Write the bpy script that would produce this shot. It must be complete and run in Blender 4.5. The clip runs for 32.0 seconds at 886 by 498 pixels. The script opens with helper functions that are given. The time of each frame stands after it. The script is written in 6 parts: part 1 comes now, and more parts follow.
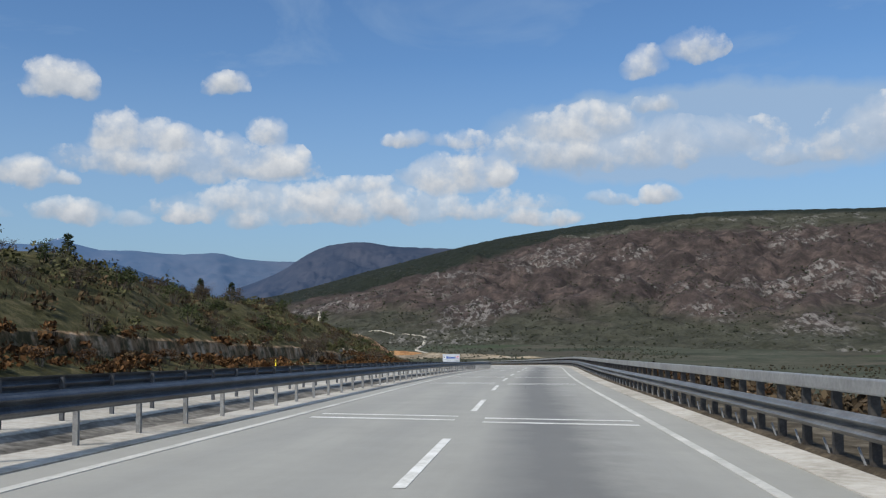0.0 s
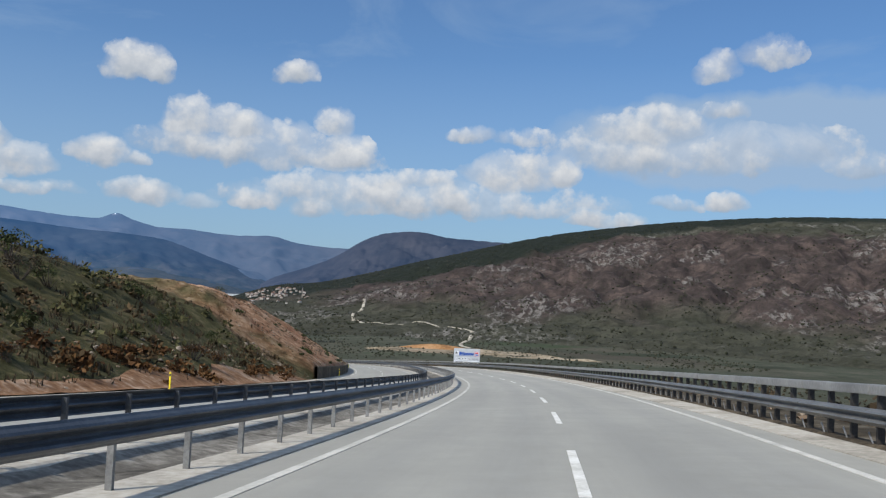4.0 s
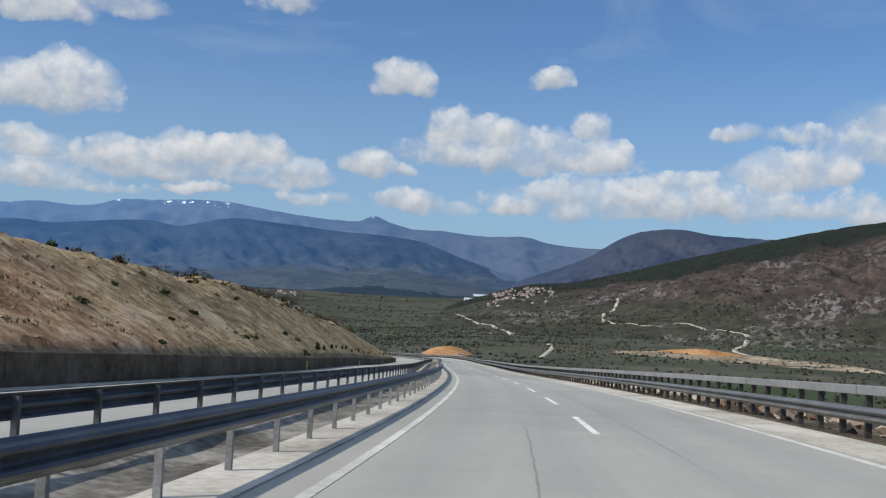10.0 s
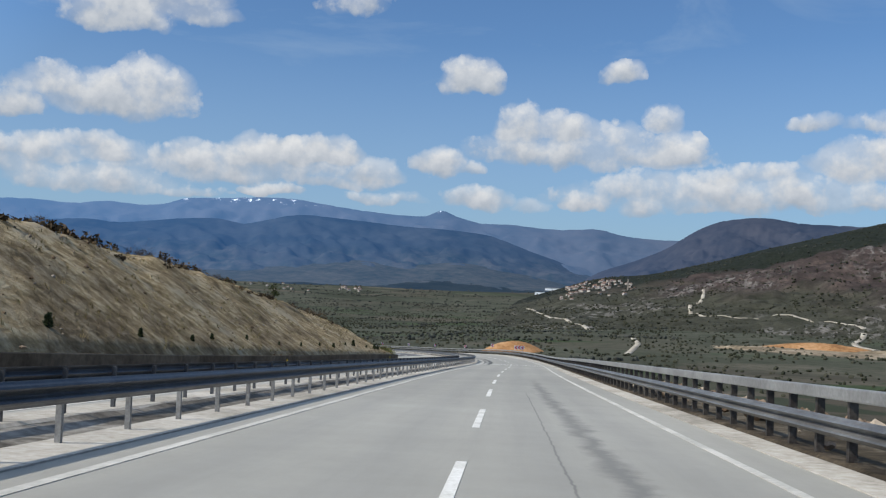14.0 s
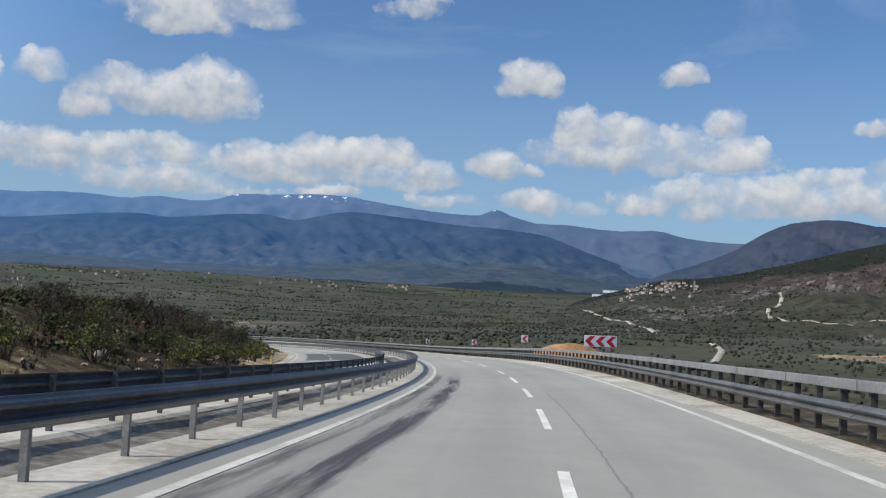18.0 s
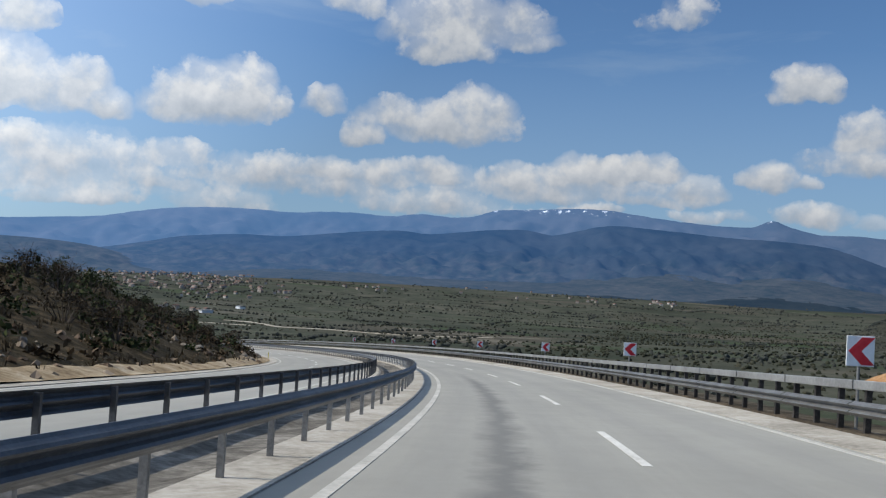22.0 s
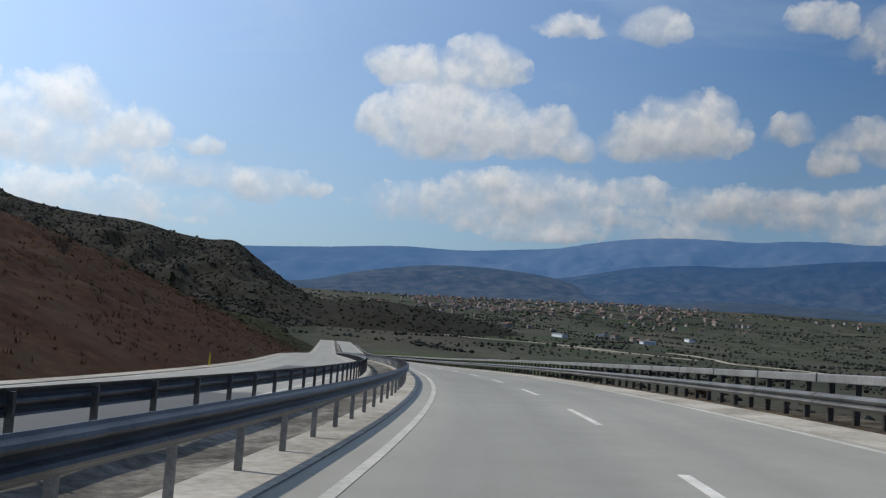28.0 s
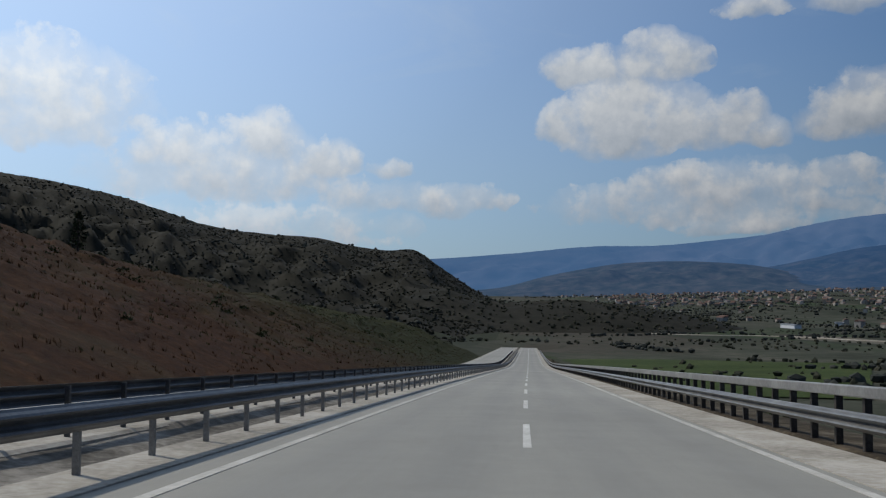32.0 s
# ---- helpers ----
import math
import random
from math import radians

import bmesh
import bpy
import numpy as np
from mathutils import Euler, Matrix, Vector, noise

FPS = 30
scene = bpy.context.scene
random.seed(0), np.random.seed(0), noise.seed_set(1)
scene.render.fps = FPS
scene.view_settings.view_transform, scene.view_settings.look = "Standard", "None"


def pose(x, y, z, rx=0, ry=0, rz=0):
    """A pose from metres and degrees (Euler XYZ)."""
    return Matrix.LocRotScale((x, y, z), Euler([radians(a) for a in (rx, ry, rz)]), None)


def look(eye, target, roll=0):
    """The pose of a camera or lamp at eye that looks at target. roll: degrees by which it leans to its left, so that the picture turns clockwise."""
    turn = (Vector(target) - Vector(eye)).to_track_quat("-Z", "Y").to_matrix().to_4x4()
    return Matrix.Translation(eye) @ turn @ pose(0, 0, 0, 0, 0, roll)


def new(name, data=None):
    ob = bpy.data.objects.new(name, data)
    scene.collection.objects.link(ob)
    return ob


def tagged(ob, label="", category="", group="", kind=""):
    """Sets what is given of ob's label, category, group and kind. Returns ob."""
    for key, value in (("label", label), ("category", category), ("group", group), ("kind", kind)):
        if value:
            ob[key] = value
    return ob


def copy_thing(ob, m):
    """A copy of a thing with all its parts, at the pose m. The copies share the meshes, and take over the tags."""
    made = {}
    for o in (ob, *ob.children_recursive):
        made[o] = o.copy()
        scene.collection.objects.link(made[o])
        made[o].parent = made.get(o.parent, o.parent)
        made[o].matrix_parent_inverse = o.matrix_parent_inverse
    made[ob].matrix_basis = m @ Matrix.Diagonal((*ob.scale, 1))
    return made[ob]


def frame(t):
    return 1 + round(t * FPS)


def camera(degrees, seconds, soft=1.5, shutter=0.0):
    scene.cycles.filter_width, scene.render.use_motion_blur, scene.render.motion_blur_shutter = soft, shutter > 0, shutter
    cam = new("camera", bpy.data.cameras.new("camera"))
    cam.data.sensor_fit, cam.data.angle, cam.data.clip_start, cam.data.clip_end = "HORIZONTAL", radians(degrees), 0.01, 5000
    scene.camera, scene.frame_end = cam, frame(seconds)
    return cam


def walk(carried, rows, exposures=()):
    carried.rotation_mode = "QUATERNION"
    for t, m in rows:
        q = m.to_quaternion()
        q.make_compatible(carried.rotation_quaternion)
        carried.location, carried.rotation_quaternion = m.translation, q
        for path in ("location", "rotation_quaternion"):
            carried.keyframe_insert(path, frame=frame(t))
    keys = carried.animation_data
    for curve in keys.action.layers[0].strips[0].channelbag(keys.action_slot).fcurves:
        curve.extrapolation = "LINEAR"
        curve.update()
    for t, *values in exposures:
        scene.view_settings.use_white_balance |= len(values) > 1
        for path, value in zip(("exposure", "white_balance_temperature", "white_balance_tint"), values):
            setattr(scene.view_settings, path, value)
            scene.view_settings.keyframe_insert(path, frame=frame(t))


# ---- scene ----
# ---- the motorway's alignment: one knot for each STEP metres driven ----
STEP = 30.327
HEAD = (-6.1, -6.1, -5.8, -5.3, -6.5, -6.7, -4.1, -1.4, 1.4, 4.9, 7.6, 10.5, 14.0, 17.1, 19.2, 20.5, 20.4, 20.6, 19.7, 19.1, 21.5, 25.4,
        30.0, 34.4, 39.3, 44.0, 48.6, 53.4, 58.3, 63.2, 68.3, 73.9, 78.3, 80.9, 81.6, 81.3, 81.1, 81.1)
GRADE = (-6.4, -6.29, -6.58, -7.5, -7.81, -7.24, -7.47, -8.12, -7.93, -7.87, -7.58, -7.18, -7.51, -7.36, -7.15, -6.92, -7.35, -7.67,
         -7.9, -8.0, -7.7, -6.0, -5.0, -5.0, -5.0)
# how much higher than the driven plane the far side of the oncoming lanes lies
LIFT = ((-60, 0.2), (120, 0.2), (215, 0.34), (260, 0.22), (305, 0.04), (361, -0.4), (392, -0.5), (455, -0.5), (545, -0.55), (620, -0.3), (699, 0.0), (790, 0.16), (880, 0.0), (1000, -0.2), (1560, -0.2))
BANK = (1.1, 1.1, 0.0, -2.0, -3.4, -3.7, -1.8, -0.1, 0.4, -1.0, -0.6, -3.4, -1.7, -2.4, -3.8, -3.5, -1.8, 0.6, 0.8, 0.8, 0.8, 0.8)


def glide(xk, yk, x):
    """Cubic interpolation through knots, level beyond them."""
    xk, yk, x = np.asarray(xk, float), np.asarray(yk, float), np.asarray(x, float)
    m = np.gradient(yk, xk)
    i = np.clip(np.searchsorted(xk, x) - 1, 0, len(xk) - 2)
    h = xk[i + 1] - xk[i]
    u = np.clip((x - xk[i]) / h, 0, 1)
    return (2 * u**3 - 3 * u**2 + 1) * yk[i] + (u**3 - 2 * u**2 + u) * h * m[i] + (3 * u**2 - 2 * u**3) * yk[i + 1] + (u**3 - u**2) * h * m[i + 1]


ROAD_S = np.arange(-60.0, 1560.0, 1.0)
_tk = ROAD_S / STEP
ROAD_H = np.radians(glide(np.arange(len(HEAD)) - 2, HEAD, _tk))
ROAD_B = np.radians(glide(np.arange(len(BANK)) * 2 - 2, BANK, _tk))
_g = glide(np.arange(len(GRADE)) * 2 - 2, GRADE, _tk) / 100
ROAD_X = np.cumsum(-np.sin(ROAD_H))
ROAD_Y = np.cumsum(np.cos(ROAD_H))
ROAD_Z = np.cumsum(_g)
ROAD_X, ROAD_Y, ROAD_Z = ROAD_X - ROAD_X[60], ROAD_Y - ROAD_Y[60], ROAD_Z - ROAD_Z[60]


def on_road(s, lat, up=0.0):
    """A point beside the left edge line: s metres along, lat to the right, up above the banked surface."""
    f = lambda a: np.interp(s, ROAD_S, a)
    h = f(ROAD_H)
    up = up + np.interp(s, [k[0] for k in LIFT], [k[1] for k in LIFT]) * np.clip((-2.4 - np.asarray(lat)) / 11.2, 0, 1)
    return np.stack(np.broadcast_arrays(f(ROAD_X) + lat * np.cos(h), f(ROAD_Y) + lat * np.sin(h),
                                        f(ROAD_Z) - np.clip(lat, -20, 12) * np.tan(f(ROAD_B)) + up), -1)


# ---- camera ----
LENS = 53.01
ROWS = [
    (0.0, 5.01, -0.51, 1.28, 93.22, 0.43, -0.00),
    (0.5, 6.51, 14.60, 0.36, 93.42, 0.17, -0.08),
    (1.0, 7.98, 29.71, -0.56, 93.36, 0.06, -0.10),
    (1.5, 9.65, 44.74, -1.51, 93.64, -0.47, -0.27),
    (2.0, 11.28, 59.75, -2.48, 93.22, -0.32, 0.06),
    (2.5, 12.73, 74.82, -3.46, 93.31, -1.15, 0.36),
    (3.0, 13.99, 89.95, -4.48, 92.82, -1.69, 1.40),
    (3.5, 15.01, 105.18, -5.54, 92.97, -2.12, 2.58),
    (5.5, 16.55, 166.11, -10.13, 92.35, -4.49, 6.88),
    (6.0, 16.22, 181.33, -11.31, 92.18, -4.51, 8.09),
    (6.5, 15.55, 196.55, -12.48, 92.19, -4.53, 9.47),
    (7.0, 14.49, 211.74, -13.61, 92.27, -4.21, 11.25),
    (7.5, 13.05, 226.89, -14.73, 92.49, -4.11, 12.67),
    (8.0, 11.21, 242.00, -15.82, 92.57, -4.40, 14.08),
    (8.5, 8.95, 257.05, -16.92, 92.52, -4.72, 15.55),
    (9.0, 6.26, 272.03, -18.03, 92.37, -3.67, 17.27),
    (9.5, 3.16, 286.94, -19.19, 92.31, -3.22, 18.86),
    (10.0, -0.33, 301.77, -20.35, 92.40, -3.02, 20.20),
    (10.5, -4.17, 316.49, -21.53, 92.70, -2.72, 21.49),
    (11.0, -8.37, 331.13, -22.74, 92.27, -2.56, 22.83),
    (11.5, -12.89, 345.65, -23.96, 92.18, -2.96, 23.78),
    (12.0, -17.61, 360.11, -25.19, 92.02, -3.01, 24.07),
    (12.5, -22.39, 374.54, -26.43, 92.02, -2.73, 24.43),
    (13.0, -27.26, 388.94, -27.67, 92.15, -2.17, 24.79),
    (13.5, -32.16, 403.29, -28.89, 92.43, -2.52, 24.87),
    (14.0, -37.09, 417.63, -30.09, 92.05, -2.33, 24.80),
    (14.5, -42.08, 431.96, -31.28, 92.27, -2.70, 24.98),
    (16.5, -62.61, 488.92, -35.94, 92.05, -3.00, 25.95),
    (17.0, -68.07, 503.06, -37.15, 91.93, -3.13, 26.54),
    (17.5, -73.68, 517.23, -38.34, 91.99, -2.72, 27.36),
    (18.0, -79.53, 531.33, -39.50, 92.06, -3.27, 28.35),
    (18.5, -85.64, 545.32, -40.63, 92.39, -3.56, 29.70),
    (19.0, -92.18, 559.12, -41.72, 92.39, -3.92, 31.75),
    (19.5, -99.20, 572.67, -42.81, 92.67, -4.47, 33.85),
    (20.0, -106.75, 585.93, -43.89, 92.45, -4.21, 36.22),
    (20.5, -114.79, 598.90, -44.99, 92.25, -4.00, 38.21),
    (21.0, -123.28, 611.54, -46.11, 92.33, -3.42, 40.50),
    (21.5, -132.26, 623.87, -47.25, 91.98, -3.10, 42.64),
    (22.0, -141.74, 635.81, -48.39, 92.30, -3.40, 45.17),
    (22.5, -151.70, 647.34, -49.54, 92.50, -3.26, 47.67),
    (23.0, -162.10, 658.47, -50.68, 92.43, -3.43, 49.29),
    (23.5, -172.92, 669.19, -51.81, 92.68, -3.91, 51.70),
    (24.0, -184.16, 679.46, -52.93, 92.53, -3.83, 54.12),
    (24.5, -195.83, 689.26, -54.03, 92.47, -4.31, 56.64),
    (25.0, -207.88, 698.56, -55.14, 92.57, -4.47, 59.03),
    (25.5, -220.33, 707.34, -56.24, 92.58, -4.45, 61.54),
    (27.5, -273.49, 736.96, -60.56, 92.50, -4.57, 71.73),
    (28.0, -287.50, 742.93, -61.63, 92.65, -4.61, 74.15),
    (28.5, -301.76, 748.35, -62.66, 92.78, -4.36, 76.69),
    (29.0, -316.25, 753.08, -63.71, 92.56, -3.86, 79.53),
    (29.5, -330.93, 757.20, -64.77, 92.54, -3.55, 81.75),
    (30.0, -345.75, 760.78, -65.86, 92.57, -3.20, 83.58),
    (30.5, -360.66, 763.89, -67.00, 92.48, -1.77, 84.83),
    (31.0, -375.62, 766.70, -68.17, 92.38, -1.80, 85.62),
    (31.5, -390.59, 769.31, -69.35, 92.50, -1.16, 86.20),
    (32.0, -405.55, 771.83, -70.54, 92.62, -0.43, 86.62),
]
cam = camera(LENS, 32.0, soft=1.25)
walk(cam, [(r[0], pose(*r[1:])) for r in ROWS], exposures=((0.0, 0.0), (16.0, 0.0), (20.0, -0.1), (24.0, -0.28), (28.0, -0.6), (32.0, -0.95)))


# ---- sky, clouds and sun ----
SUN_AZ, SUN_EL = 139.0, 43.0      # degrees to the left of +y, and above the horizon


def link(tree, a, b):
    tree.links.new(a, b)


def math_node(tree, op, a, b=None, c=None, clamp=False):
    n = tree.nodes.new("ShaderNodeMath")
    n.operation, n.use_clamp = op, clamp
    for i, v in enumerate((a, b, c)):
        if v is None:
            continue
        if isinstance(v, (int, float)):
            n.inputs[i].default_value = v
        else:
            link(tree, v, n.inputs[i])
    return n.outputs[0]


def ramp(tree, value, stops, mode="LINEAR"):
    n = tree.nodes.new("ShaderNodeValToRGB")
    n.color_ramp.interpolation = mode
    el = n.color_ramp.elements
    while len(el) < len(stops):
        el.new(0.5)
    for e, (p, col) in zip(el, stops):
        e.position = p
        e.color = (*col, 1) if not isinstance(col, (int, float)) else (col, col, col, 1)
    link(tree, value, n.inputs[0])
    return n.outputs[0]


def mix(tree, fac, a, b, mode="MIX"):
    n = tree.nodes.new("ShaderNodeMix")
    n.data_type, n.blend_type = "RGBA", mode
    for sock, v in ((n.inputs[0], fac), (n.inputs[6], a), (n.inputs[7], b)):
        if isinstance(v, (int, float)):
            sock.default_value = v
        elif isinstance(v, tuple):
            sock.default_value = (*v, 1)
        else:
            link(tree, v, sock)
    return n.outputs[2]


def noise_tex(tree, vec, scale, detail=4.0, rough=0.55, dist=0.0):
    n = tree.nodes.new("ShaderNodeTexNoise")
    n.inputs["Scale"].default_value, n.inputs["Detail"].default_value = scale, detail
    n.inputs["Roughness"].default_value, n.inputs["Distortion"].default_value = rough, dist
    if vec is not None:
        link(tree, vec, n.inputs["Vector"])
    return n.outputs["Fac"]


# cumulus clouds: azimuth and elevation of the base, half width, height (degrees), thickness; one bank after another, turning left
CLOUD_BANK_A = (
    (-13.2, 13.8, 1.8, 1.8, 0.6), (-16.2, 14.5, 1.9, 2.3, 0.55), (-8.3, 9.9, 4.1, 2.4, 0.7), (-10.5, 10.3, 2.2, 2.1, 0.8), (-13.7, 11.5, 1.6, 1.2, 0.55), (2.2, 9.9, 1.7, 1.1, 0.6),
    (-0.7, 9.6, 1.9, 1.4, 0.4), (-0.6, 6.7, 3.8, 2.7, 1), (-3.4, 7, 1.5, 2.3, 0.9), (5, 6.7, 1.9, 1.5, 0.6), (7.4, 6.6, 1.7, 1.2, 0.5), (-14.1, 5.8, 1.5, 1.3, 0.8),
    (-10.9, 5.8, 1.5, 1, 0.4), (3, 5.2, 1.7, 1.5, 0.9), (5.9, 5.1, 1.7, 1.6, 0.9), (9.1, 4.7, 1.6, 1.1, 0.7), (12.2, 4.6, 1.3, 1.2, 0.8), (-0.1, 5.1, 1.7, 1, 0.5),
)
CLOUD_BANK_B = (
    (-5.4, 4.6, 2.1, 1.3, 0.9), (-7.9, 4.6, 1.5, 0.9, 0.8), (-23.6, 7.9, 2.4, 2.1, 0.5), (-21.2, 8, 2, 1.1, 0.35), (23.4, 11.9, 2.1, 2.7, 1), (13.9, 12.7, 1.5, 1.7, 0.9),
    (20, 8.7, 2.3, 3.1, 0.9), (16.9, 9, 1.7, 2.2, 0.9), (14.4, 7.8, 1.6, 2, 0.7), (11.3, 9.5, 1.5, 2, 0.75), (10.3, 7.8, 2.4, 2.3, 1), (25.2, 6.7, 1.6, 2.1, 0.95),
    (23.2, 6.9, 0.9, 0.9, 0.5), (23.1, 4.7, 2, 1.6, 0.9), (20.9, 5, 1, 0.9, 0.45), (15.5, 4.8, 1.5, 1.4, 0.75),
)
CLOUD_BANK_C = (
    (45, 9, 4.4, 3.1, 0.95), (42.6, 9.8, 2.1, 2.8, 0.9), (48.2, 9, 2.4, 2.4, 0.8), (50.7, 8.5, 1.4, 2.1, 0.7), (45.8, 14, 3.5, 2.6, 0.9), (40.6, 15, 2.1, 1.9, 0.7),
    (45.8, 6.3, 2.4, 1.6, 0.8), (49.2, 5.9, 2.7, 1.7, 0.7), (40.9, 6.2, 2.2, 2.2, 0.9), (37.2, 6.4, 2.8, 2.5, 1), (32.6, 7, 2.5, 2.2, 1), (34.7, 6.7, 1.6, 2.1, 0.9),
    (29.6, 5.8, 2.4, 1.9, 1), (32.5, 5.4, 2.3, 1.2, 0.8), (25.3, 6.8, 1.8, 2, 1), (22.8, 5, 2.4, 1.3, 0.9), (19.2, 4.7, 1.5, 0.9, 0.4), (15.9, 4.9, 1.4, 1.3, 0.8),
)
CLOUD_BANK_D = (
    (12.2, 4.6, 1.1, 1.1, 0.8), (48.2, 4.6, 2, 1.1, 0.6), (44.8, 4.8, 2.1, 1.2, 0.6), (41.5, 4.6, 3, 0.9, 0.6), (36, 4.9, 2.2, 0.9, 0.9), (28.7, 4.6, 3.2, 1.1, 0.55),
)
CLOUD_BANK_E = (
    (59.9, 9, 4, 4.4, 1), (57.8, 10.3, 1.8, 2.7, 0.9), (53.2, 10.1, 1.5, 2.2, 0.7), (45.5, 14.8, 5.1, 4.3, 0.95), (41.2, 15.7, 2.3, 2.9, 0.8), (31.3, 16.4, 2.3, 2.6, 0.4),
    (56.5, 5.8, 3, 1.8, 0.8), (61.8, 5.3, 2.2, 2.2, 0.6), (52.5, 6.2, 2.1, 1.8, 0.8), (46.3, 6.9, 2.6, 1.3, 0.8),
)
CLOUD_BANK_F = (
    (77.3, 12.8, 3.1, 2.8, 1), (72.9, 12.9, 3.4, 3.6, 1), (79, 9, 2.2, 3.4, 0.95), (75.7, 8.2, 4, 4.8, 1), (71.8, 9, 3.1, 3.9, 1), (68.3, 9.7, 2.2, 2.7, 0.85),
    (66.4, 8.7, 1.9, 2, 0.8), (62.1, 9.1, 3.1, 3.4, 1), (58.7, 9.4, 2.7, 4.4, 1), (56.1, 9.9, 1.3, 1.9, 0.6), (53.4, 10.3, 1.4, 2.1, 0.8), (49, 9.5, 3, 2.4, 0.9),
    (43.8, 9.8, 2.4, 3.3, 0.95), (52, 16.5, 2.4, 2.2, 0.8), (62, 16.2, 2.3, 2.3, 0.8), (67.1, 16.5, 2.3, 1.6, 0.7), (71.2, 6.1, 4.1, 2.1, 0.8), (66.2, 5.5, 4.5, 2.4, 0.55),
)
CLOUD_BANK_G = (
    (63.2, 4.7, 3.1, 1.5, 0.7), (68.9, 3.6, 3.2, 0.8, 0.6), (57, 5.4, 3.1, 2, 0.8), (54.2, 6.1, 2.7, 1.9, 0.9), (49.8, 6.2, 2.7, 1.7, 0.8),
)
CLOUD_BANK_H = (
    (103.5, 7, 3.8, 3.5, 0.85), (97.8, 7.9, 2.6, 3.7, 0.95), (94.3, 6.8, 2.3, 2.9, 0.9), (90.3, 7.1, 2, 1.5, 0.7), (109.2, 8.4, 2.5, 2.6, 0.6), (100.1, 5.6, 4.4, 3.2, 0.7),
    (86.9, 4.8, 3.1, 1.8, 0.5), (84, 5.1, 2, 1.6, 0.6), (91.3, 4.9, 4.1, 2.5, 0.45), (94.7, 3.2, 5.9, 2.3, 0.35), (70.7, 5.2, 4.5, 2.9, 0.75), (62.4, 6.1, 3, 2.3, 0.7),
    (67.2, 3.6, 4.2, 1.6, 0.6), (59.8, 3.6, 3.5, 2.2, 0.5),
)
CLOUD_BANK_I = (
    (112, 8, 8, 7, 0.8), (-30, 8, 7, 4, 0.8), (140, 12, 10, 8, 0.7), (180, 10, 14, 7, 0.8), (-70, 9, 12, 6, 0.8), (-120, 12, 14, 7, 0.8),
    (-45, 20, 9, 6, 0.7),
)
# thin decks and joints between the heaps
CLOUD_DECKS = (
    (74.7, 8.5, 4.3, 6.7, 0.95), (69.5, 8.8, 2.8, 3.5, 0.8), (100.4, 5.4, 8.7, 5.2, 0.64), (100.9, 2.2, 10.5, 3.1, 0.44), (67.3, 4.8, 8.7, 3.5, 0.52), (37.5, 5.6, 11.3, 2.5, 0.56),
    (16.6, 7.5, 7.1, 2.7, 0.56), (7.8, 4.9, 10, 2.8, 0.54), (46.3, 4.5, 6.2, 2, 0.54), (14.5, 8.6, 3.2, 2.1, 0.6), (18.1, 9, 2.5, 2.5, 0.7), (4.6, 4.9, 11.9, 2.9, 0.52),
    (-11.5, 8.1, 11.4, 3.2, 0.44), (14.4, 7.4, 6.9, 2.5, 0.59), (55.5, 5.1, 9.7, 2.7, 0.54), (69.6, 3.9, 10.5, 3.6, 0.56),
)
CLOUDS = CLOUD_DECKS + CLOUD_BANK_A + CLOUD_BANK_B + CLOUD_BANK_C + CLOUD_BANK_D + CLOUD_BANK_E + CLOUD_BANK_F + CLOUD_BANK_G + CLOUD_BANK_H + CLOUD_BANK_I


def up_shift(t, co):
    """The same direction a little nearer the sun's height, for the lit side of each lump."""
    n = t.nodes.new("ShaderNodeVectorMath")
    n.operation = "ADD"
    n.inputs[1].default_value = (-0.004, -0.003, 0.011)
    link(t, co, n.inputs[0])
    return n.outputs[0]


